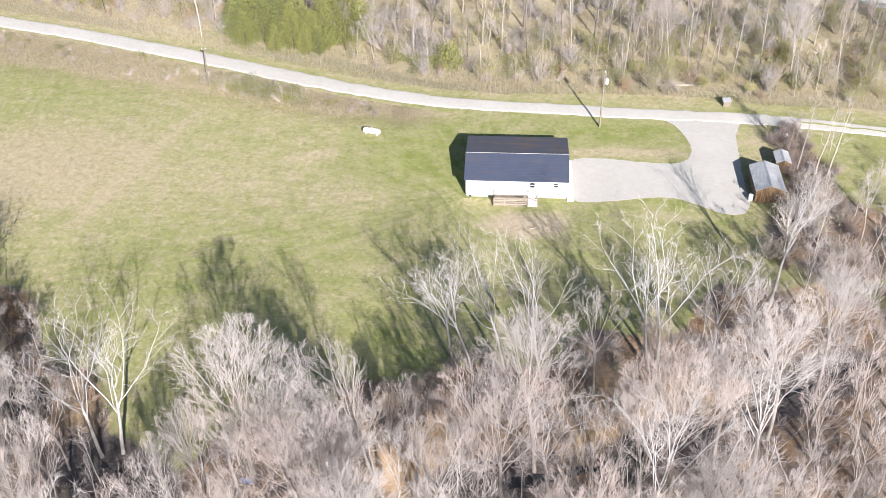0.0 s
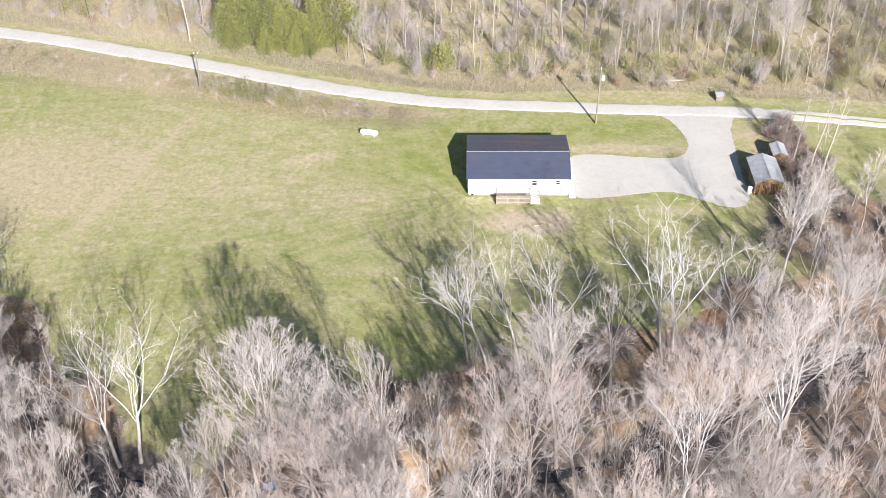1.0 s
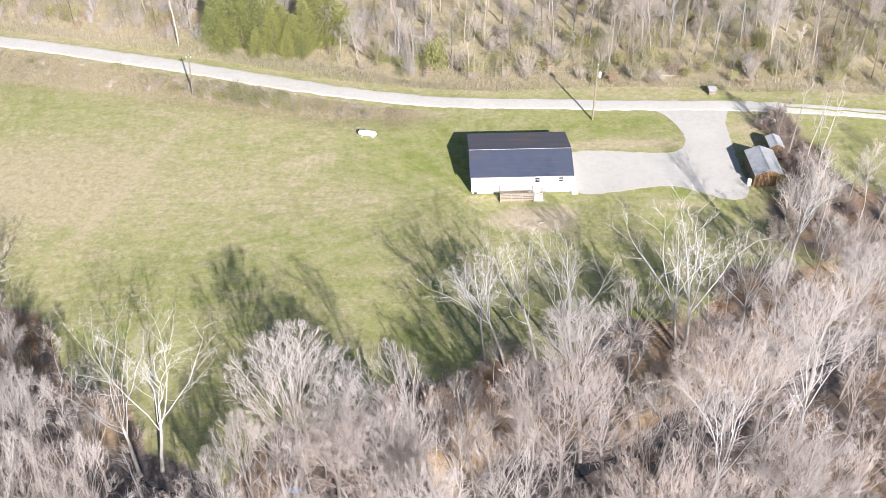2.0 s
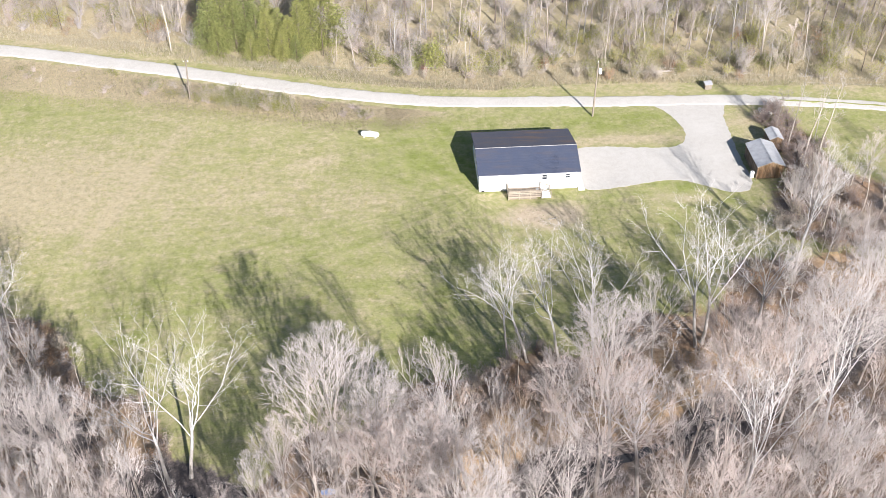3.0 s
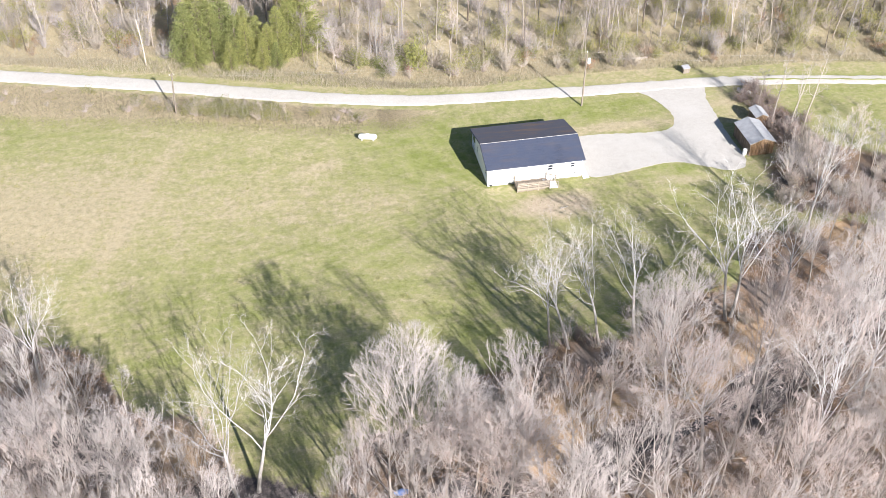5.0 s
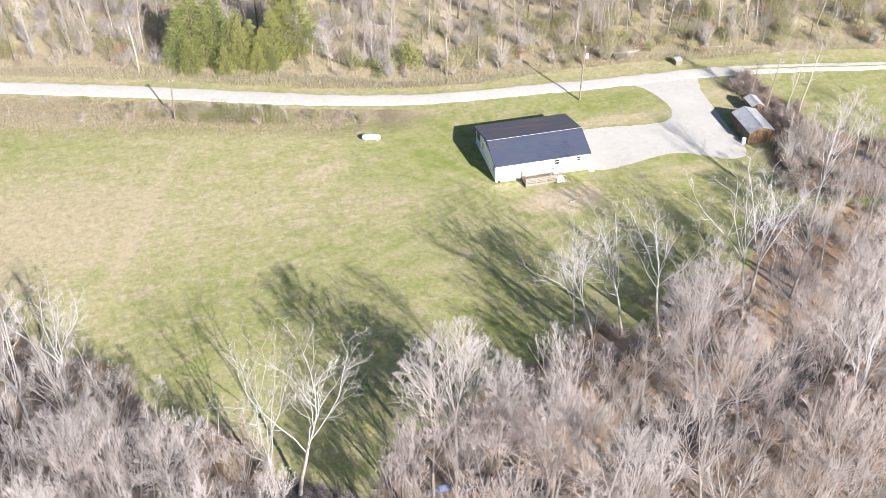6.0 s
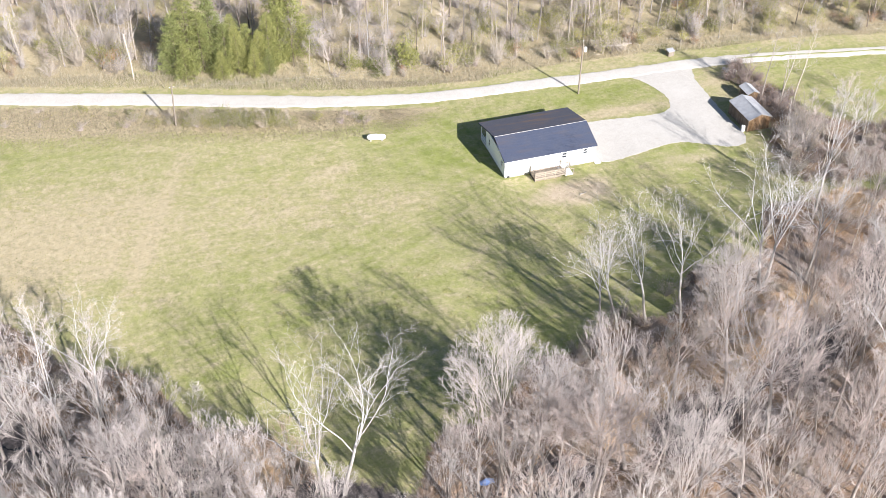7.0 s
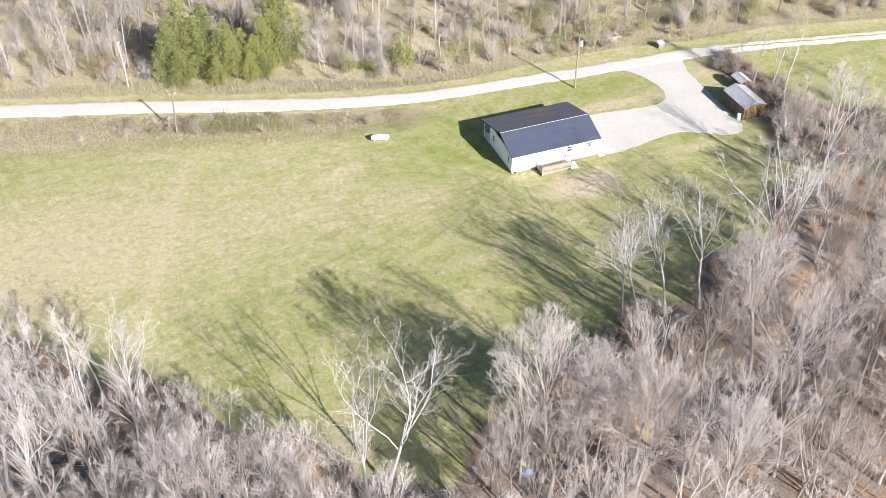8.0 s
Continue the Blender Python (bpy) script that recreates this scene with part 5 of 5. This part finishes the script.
    for i in range(6):
        x = 0.35 + i * 2.64
        part("porch_post", boxes((x - 0.06, 10.57, 0.3, x + 0.06, 10.69, roof_z(10.65) - 0.12)), M_TRIM, house)
    part("porch_beam", boxes((0.2, 10.55, roof_z(10.65) - 0.3, 13.8, 10.71, roof_z(10.65) - 0.14)), M_TRIM, house)
    for z in (0.55, 1.15):
        part("porch_rail", boxes((0.32, Y1 + 0.1, z, 0.38, 10.55, z + 0.08)), M_TRIM, house)
    for i in range(7):
        y = Y1 + 0.25 + i * 0.33
        part("baluster", boxes((0.33, y - 0.02, 0.63, 0.37, y + 0.02, 1.15)), M_TRIM, house)
    # front deck
    dx0, dx1, dy0, dz = 4.0, 8.6, -1.75, 0.5
    for i in range(14):
        y = dy0 + i * 0.143
        part("deck_board", boxes((dx0, y, dz, dx1, y + 0.132, dz + 0.035)), M_DECK, house)
    part("deck_frame", boxes((dx0, dy0, dz - 0.2, dx1, dy0 + 0.05, dz - 0.003), (dx0, dy0 + 0.05, dz - 0.2, dx0 + 0.05, 0.18, dz - 0.003), (dx1 - 0.05, dy0 + 0.05, dz - 0.2, dx1, 0.18, dz - 0.003)), M_PALEDECK, house)
    for x in (dx0 + 0.05, dx0 + 1.5, dx0 + 3.0, dx1 - 0.05):
        part("deck_post", boxes((x - 0.05, dy0 - 0.05, -0.1, x + 0.05, dy0 + 0.05, 1.5)), M_PALEDECK, house)
    part("deck_post", boxes((dx0, 0.05, 0.3, dx0 + 0.1, 0.15, 1.5)), M_PALEDECK, house)
    part("deck_post", boxes((dx1 - 0.1, 0.05, 0.3, dx1, 0.15, 1.5)), M_PALEDECK, house)
    part("deck_rail", boxes((dx0, dy0 - 0.07, 1.45, dx1, dy0 + 0.07, 1.5)), M_PALEDECK, house)
    for z in (0.72, 0.96, 1.2):
        part("rail_board", boxes((dx0 + 0.1, dy0 - 0.03, z, dx1 - 0.1, dy0 + 0.0, z + 0.17)), M_PALEDECK, house)
    for z in (0.75, 1.1, 1.42):
        part("rail_board", boxes((dx0 + 0.02, dy0 + 0.06, z, dx0 + 0.06, 0.05, z + 0.1)), M_PALEDECK, house)
    # skirt boards under the deck
    for z in (0.02, 0.16, 0.3):
        part("skirt_board", boxes((dx0 + 0.1, dy0 + 0.06, z, dx1 - 0.6 - z, dy0 + 0.085, z + 0.125)), M_DECK, house)
    # wide steps at the deck's end
    for i in range(3):
        part("step", boxes((dx1 + i * 0.42, dy0 + 0.1, -0.05, dx1 + 0.42 + i * 0.42, 0.0, 0.4 - i * 0.14), bevel=0.01), M_CONCRETE, house, "pale worn step")
    for y in (dy0 + 0.12, -0.1):
        bm = bmesh.new()
        beam(bm, (dx1, y, 1.42), (dx1 + 1.3, y, 0.95), 0.05, 0.09)
        beam(bm, (dx1 + 1.27, y, -0.05), (dx1 + 1.27, y, 0.95), 0.08, 0.08)
        part("step_rail", bm, M_PALEDECK, house)
    # plain dark sheet on the west side under the deck
    part("deck_side", boxes((dx0 - 0.02, dy0 + 0.1, -0.06, dx0 - 0.002, 0.2, dz - 0.22)), M_DARK, house)
    part("downspout", boxes((13.55, 0.2, 0.2, 13.63, 0.27, 2.8)), M_TRIM, house)
    part("meter_box", boxes((12.55, 0.12, 0.75, 12.85, 0.265, 1.0), bevel=0.02), M_STEEL, house, "grey electric meter box")
    part("vent", boxes((0.6, 0.2, 0.1, 0.95, 0.34, 0.28)), M_DARK, house)
    return house


build_house()
_walk = boxes((13.85, -0.3, -0.05, 14.75, 9.3, 0.085), bevel=0.02)
tagged(part("pavement", _walk, M_CONCRETE), "narrow pale concrete walk along the house's end wall", "walkway", kind="structure")


def wreath_stand():
    """A small round planter ring on a stand upon the deck."""
    st = thing("plant_stand", (8.15, -0.25, 0.535), 20, "grey wire plant stand with a round hoop on the deck", "plant stand")
    t = Tubes()
    ring = [np.array((0.3 * math.cos(a), 0.0, 0.75 + 0.3 * math.sin(a))) for a in np.linspace(0, 2 * math.pi, 15)]
    for p, q in zip(ring[:-1], ring[1:]):
        t.tube([p, q, q + (q - p) * 0.01], [0.03, 0.03, 0.03], 4)
    part("hoop", t.mesh("hoop", M_STEEL), None, st)
    part("foot", boxes((-0.2, -0.15, 0, 0.2, 0.15, 0.05), (-0.03, -0.03, 0.05, 0.03, 0.03, 0.5), bevel=0.01), M_STEEL, st)


wreath_stand()


# ---- sheds ----
def shed(name, x0, x1, y0, y1, eave, rise, label, walls, door):
    ob = thing(name, ((x0 + x1) / 2, (y0 + y1) / 2, 0), 0, label, "shed")
    w, d = (x1 - x0) / 2 - 0.18, (y1 - y0) / 2 - 0.2
    for sx in (-1, 1):
        n = int(2 * d / 0.28)
        for i in range(n):
            a = -d + 2 * d * i / n
            xx = sx * w
            part("board", boxes((xx - 0.015, a, -0.05, xx + 0.015, a + 2 * d / n - 0.012, eave - 0.02)), M_BARN, ob)
    for sy in (-1, 1):
        n = int(2 * w / 0.28)
        for i in range(n):
            a, b = -w + 2 * w * i / n + 0.02, -w + 2 * w * (i + 1) / n - 0.012
            za, zb = eave + rise * (1 - abs(a) / (w + 0.18)) - 0.04, eave + rise * (1 - abs(b) / (w + 0.18)) - 0.04
            bm = bmesh.new()
            prism(bm, [(a, sy * d - 0.015, -0.05), (b, sy * d - 0.015, -0.05), (b, sy * d - 0.015, zb), (a, sy * d - 0.015, za)], Vector((0, 0.03, 0)))
            part("board", bm, walls if sy < 0 else M_BARN, ob)
    if door:
        bm = boxes((-0.55, -d - 0.045, 0.02, 0.55, -d - 0.02, 1.85))
        dr = part("door", bm, M_BARN, ob, "plain brown board door")
        part("door_brace", boxes((-0.5, -d - 0.07, 0.3, 0.5, -d - 0.047, 0.42), (-0.5, -d - 0.07, 1.4, 0.5, -d - 0.047, 1.52)), M_PLY, dr)
    hw, hd = (x1 - x0) / 2, (y1 - y0) / 2
    for sx in (-1, 1):
        # corrugated sheets, each a part
        k = 4
        for j in range(k):
            ya, yb = -hd + 2 * hd * j / k, -hd + 2 * hd * (j + 1) / k
            bm = bmesh.new()
            m = 14
            rows = []
            for i in range(m + 1):
                y = ya + (yb - ya + 0.03) * i / m
                o = 0.014 * (i % 2) + 0.006 * j
                rows.append([bm.verts.new((0, y, eave + rise + o)), bm.verts.new((sx * hw, y, eave - 0.03 + o)), bm.verts.new((sx * hw, y, eave - 0.05 + o)), bm.verts.new((0, y, eave + rise - 0.02 + o))])
            for p, q in zip(rows[:-1], rows[1:]):
                for a, b in ((0, 1), (1, 2), (2, 3), (3, 0)):
                    bm.faces.new((p[a], p[b], q[b], q[a]))
            bm.faces.new(rows[0])
            bm.faces.new(rows[-1][::-1])
            bmesh.ops.recalc_face_normals(bm, faces=bm.faces)
            part("roof_sheet", bm, M_TIN, ob)
    bm = bmesh.new()
    prism(bm, [(-0.16, -hd, eave + rise - 0.02), (0, -hd, eave + rise + 0.06), (0.16, -hd, eave + rise - 0.02), (0, -hd, eave + rise + 0.035)], Vector((0, 2 * hd, 0)))
    part("ridge_cap", bm, M_TIN, ob)
    for sx in (-1, 1):
        bm = bmesh.new()
        beam(bm, (0, -hd - 0.02, eave + rise - 0.05), (sx * hw, -hd - 0.02, eave - 0.09), 0.03, 0.1)
        part("barge_board", bm, M_PALEDECK, ob)
    return ob


shed("garden_shed", 38.6, 42.6, 0.4, 6.3, 2.1, 0.75, "brown board shed with a worn galvanised tin roof beside the driveway", M_PLY, False)
shed("small_shed", 42.6, 44.7, 7.4, 10.2, 1.75, 0.45, "small brown board shed with a tin roof behind the larger shed", M_PLY, False)


def barrel(x, y, s, material, label):
    ob = thing("barrel", (x, y, 0.045), 0, label, "barrel")
    bm = bmesh.new()
    rings = [(0.0, 0.27), (0.03, 0.29), (0.28, 0.3), (0.3, 0.31), (0.58, 0.31), (0.6, 0.3), (0.86, 0.29), (0.88, 0.27)]
    prev = None
    for z, r in rings:
        ring = [bm.verts.new((s * r * math.cos(a * math.pi / 7), s * r * math.sin(a * math.pi / 7), s * z)) for a in range(14)]
        if prev:
            for i in range(14):
                bm.faces.new((prev[i], prev[(i + 1) % 14], ring[(i + 1) % 14], ring[i]))
        else:
            bm.faces.new(ring[::-1])
        prev = ring
    bm.faces.new(prev)
    part("drum", bm, material, ob)
    part("lid", boxes((-0.06, -0.06, 0.88 * s, 0.06, 0.06, 0.9 * s)), M_STEEL, ob)


barrel(38.3, 1, 1.0, M_TANK, "white plastic barrel at the shed's corner")


# ---- gas tank, poles, wires ----
def gas_tank():
    ob = thing("propane_tank", (-14.5, 15.1, -0.17), -14, "white horizontal propane tank on block feet in the grass", "propane tank")
    bm = bmesh.new()
    prof = [(-1.4, 0.0), (-1.36, 0.17), (-1.27, 0.3), (-1.12, 0.38), (-0.95, 0.42), (0.0, 0.425), (0.95, 0.42), (1.12, 0.38), (1.27, 0.3), (1.36, 0.17), (1.4, 0.0)]
    prev = None
    for x, r in prof:
        ring = [bm.verts.new((x, r * math.cos(a * math.pi / 10), 0.72 + r * math.sin(a * math.pi / 10))) for a in range(20)] if r > 0 else [bm.verts.new((x, 0, 0.72))]
        if prev:
            for i in range(20):
                p0, p1 = prev[i % len(prev)], prev[(i + 1) % len(prev)]
                q0, q1 = ring[i % len(ring)], ring[(i + 1) % len(ring)]
                vs = [v for k, v in enumerate((p0, p1, q1, q0)) if v not in (p0, p1, q1, q0)[:k]]
                bm.faces.new(vs)
        prev = ring
    bmesh.ops.recalc_face_normals(bm, faces=bm.faces)
    for f in bm.faces:
        f.smooth = True
    part("shell", bm, M_TANK, ob)
    part("dome", boxes((-0.18, -0.14, 1.12, 0.18, 0.14, 1.25), bevel=0.05), M_TANK, ob)
    for x in (-0.85, 0.85):
        part("foot", boxes((x - 0.12, -0.3, -0.1, x + 0.12, 0.3, 0.33), bevel=0.02), M_BLOCK, ob)


gas_tank()


def utility_pole(x, y, top, lean, label, can):
    ob = thing("utility_pole", (x, y, float(height(x, y))), 0, label, "utility pole", "poles along the road")
    t = Tubes()
    b, tp = np.array((0, 0, -0.8)), np.array((lean[0], lean[1], top))
    t.tube([b + (tp - b) * s for s in (0, 0.3, 0.6, 0.97, 1)], [0.14, 0.13, 0.115, 0.095, 0.09], 9)
    part("shaft", t.mesh("shaft", M_POLE, True), None, ob)
    lx, ly = lean[0], lean[1]
    if can:
        bm = bmesh.new()
        bmesh.ops.create_cone(bm, cap_ends=True, segments=14, radius1=0.22, radius2=0.22, depth=0.75, matrix=Matrix.Translation((lx + 0.36, ly - 0.1, top - 1.5)))
        part("transformer", bm, M_TANK, ob, "pale grey transformer can")
        part("bracket", boxes((lx + 0.08, ly - 0.13, top - 1.6, lx + 0.2, ly - 0.05, top - 1.4)), M_STEEL, ob)
    else:
        bm = bmesh.new()
        beam(bm, (lx - 0.4, ly - 0.14, top - 0.35), (lx + 0.4, ly - 0.14, top - 0.35), 0.08, 0.1)
        part("crossarm", bm, M_POLE, ob)
    for dx in (-0.18, 0.18) if can else (-0.34, 0.34):
        bm = bmesh.new()
        z = top - 0.02 if can else top - 0.26
        bmesh.ops.create_cone(bm, cap_ends=True, segments=8, radius1=0.06, radius2=0.04, depth=0.16, matrix=Matrix.Translation((lx + (0 if can else dx), ly - (0 if can else 0.14), z + (0.1 if can else 0.05) - (0.25 if can and dx > 0 else 0))))
        part("insulator", bm, M_TANK, ob)
    return ob


utility_pole(19.1, 18.2, 9.3, (0.1, 0.0), "tall weathered wooden utility pole with a transformer can", True)
utility_pole(-42.4, 27.8, 6.9, (0.5, 0.1), "leaning grey wooden utility pole with a crossarm", False)


def cable(a, b, sag, label):
    cu = bpy.data.curves.new("power_line", "CURVE")
    cu.dimensions = "3D"
    cu.bevel_depth = 0.006
    cu.bevel_resolution = 0
    s = cu.splines.new("POLY")
    n = 25
    s.points.add(n - 1)
    for i in range(n):
        t = i / (n - 1)
        p = Vector(a).lerp(Vector(b), t)
        s.points[i].co = (p.x, p.y, p.z - sag * 4 * t * (1 - t), 1)
    cu.materials.append(M_WIRE)
    return tagged(new("power_line", cu), label, "power line", "power lines")


for dz in (0.0, -0.9):
    cable((19.2, 18.2, 9.3 + dz), (-41.9, 27.9, 6.8 + dz * 0.2), 1.1, "thin sagging power line between the two poles")
    cable((19.2, 18.2, 9.3 + dz), (89.1, 9.1, 8.6 + dz), 1.3, "thin sagging power line running on along the road")


# ---- small things ----
def utility_box():
    ob = thing("storage_box", (38.5, 24.9, 0.0), 5, "small weathered grey storage box with a tin lid beside the road", "storage box")
    part("body", boxes((-0.55, -0.4, -0.03, 0.55, 0.4, 0.85), bevel=0.02), M_POLE, ob)
    bm = bmesh.new()
    prism(bm, [(-0.62, -0.48, 0.85), (-0.62, 0.48, 0.85), (-0.62, 0.48, 1.12), (-0.62, -0.48, 0.95)], Vector((1.24, 0, 0)))
    part("lid", bm, M_TIN, ob, "grey sloping lid")


utility_box()


def log(name, a, b, r, material, label, seed):
    ob = thing(name, a, 0, label, "log")
    rng = np.random.default_rng(seed)
    a0, b0 = np.zeros(3), np.array(b) - np.array(a)
    pts = [a0 + (b0 - a0) * t + rng.normal(size=3) * 0.04 for t in np.linspace(0, 1, 7)]
    t = Tubes()
    t.tube(pts + [pts[-1] + (pts[-1] - pts[-2]) * 0.01], [r, r * 0.97, r * 0.93, r * 0.9, r * 0.86, r * 0.8, r * 0.75, 0], 8)
    part("bole", t.mesh("bole", material, True), None, ob)
    s = Tubes()
    for i in (2, 4):
        s.tube([pts[i], pts[i] + np.array((0.1, -0.3, 0.4))], [r * 0.4, 0.02], 5)
    part("stub", s.mesh("stub", material), None, ob)


log("fallen_log", (28.3, 30.3, 0.3), (34.1, 30.2, 0.3), 0.17, B_SYC, "long pale fallen log in the weeds", 1)
log("branch_piece", (8.8, -6.5, 0.06), (9.9, -6.1, 0.06), 0.07, B_SYC, "short pale branch lying on the bare earth", 2)


def snag(x, y, h, label):
    ob = thing("dead_snag", (x, y, float(height(x, y))), 0, label, "dead tree")
    t = Tubes()
    t.tube([np.array(p, float) for p in ((0, 0, -0.3), (0.12, 0, h * 0.35), (0.02, 0.1, h * 0.7), (-0.1, 0.05, h), (-0.1, 0.05, h + 0.05))], [0.13, 0.11, 0.09, 0.07, 0], 7)
    part("trunk", t.mesh("trunk", B_TAN, True), None, ob)
    s = Tubes()
    for z, dx in ((0.97, 0.35), (0.8, -0.3), (0.62, 0.25)):
        s.tube([np.array((0, 0.05, h * z)), np.array((dx, 0.1, h * z + 0.2)), np.array((dx * 1.1, 0.1, h * z + 0.25))], [0.05, 0.035, 0], 5)
    part("stub", s.mesh("stub", B_TAN), None, ob)


snag(0.9, 30.8, 6.6, "pale broken snag standing at the wood's edge")
snag(-47.4, 43.6, 8.2, "pale broken snag in the weeds beyond the road")


def rock(x, y, s, seed):
    bm = bmesh.new()
    bmesh.ops.create_icosphere(bm, subdivisions=2, radius=s)
    rng = random.Random(seed)
    for v in bm.verts:
        v.co *= 1 + rng.uniform(-0.16, 0.16)
        v.co.z *= 0.75
    ob = part("rock", bm, M_ROCK)
    ob.location = (x, y, s * 0.5)
    return tagged(ob, "pale boulder at the edge of the brambles", "rock", "boulders beside the brambles")


for i, (x, y, s) in enumerate([(44.9, 17.2, 0.6), (45.7, 16.6, 0.45), (44.7, 18, 0.35)]):
    rock(x, y, s, i)


def tarp():
    bm = bmesh.new()
    bmesh.ops.create_grid(bm, x_segments=12, y_segments=8, size=0.5, matrix=Matrix.Diagonal((1.5, 0.7, 1, 1)))
    for v in bm.verts:
        v.co.z = 0.16 + 0.12 * math.sin(v.co.x * 5 + v.co.y * 3) + 0.08 * math.sin(v.co.y * 9) - 0.1 * abs(v.co.x)
    r = bmesh.ops.extrude_face_region(bm, geom=list(bm.faces))
    bmesh.ops.translate(bm, vec=(0, 0, -0.03), verts=[v for v in r["geom"] if isinstance(v, bmesh.types.BMVert)])
    ob = part("tarp", bm, M_TARP)
    ob.location = (-19.3, -48.2, float(height(-19.3, -48.2)) + 0.2)
    tagged(ob, "crumpled blue plastic tarp on the leaves under the trees", "tarp")


tarp()


# ---- far road beyond the wood ----
FAR = [(28.3, 92.3), (48.4, 72.1), (59.8, 65.3), (74.9, 62), (103.8, 57.9), (174.5, 49.5), (432.8, 21.2)]
tagged(strip_mesh("far_road", FAR, 5.0, 0.07, M_ASPHALT, step=3, seed=9), "pale highway seen beyond the wood", "road", kind="structure")


def guard_rail():
    ob = thing("guard_rail", (0, 0, 0), 0, "low steel guard rail along the far highway", "guard rail")
    p = resample([(52.4, 66), (62.1, 60.2), (75.4, 57.2), (104.6, 53.1)], 2.0)
    for i in range(0, len(p), 1):
        z = float(height(p[i, 0], p[i, 1]))
        part("post", boxes((p[i, 0] - 0.07, p[i, 1] - 0.07, z - 0.3, p[i, 0] + 0.07, p[i, 1] + 0.07, z + 0.75)), M_POLE, ob)
    for i in range(len(p) - 1):
        bm = bmesh.new()
        beam(bm, (p[i, 0], p[i, 1] - 0.1, 0.65), (p[i + 1, 0], p[i + 1, 1] - 0.1, 0.65), 0.06, 0.3)
        part("rail", bm, M_STEEL, ob)


guard_rail()
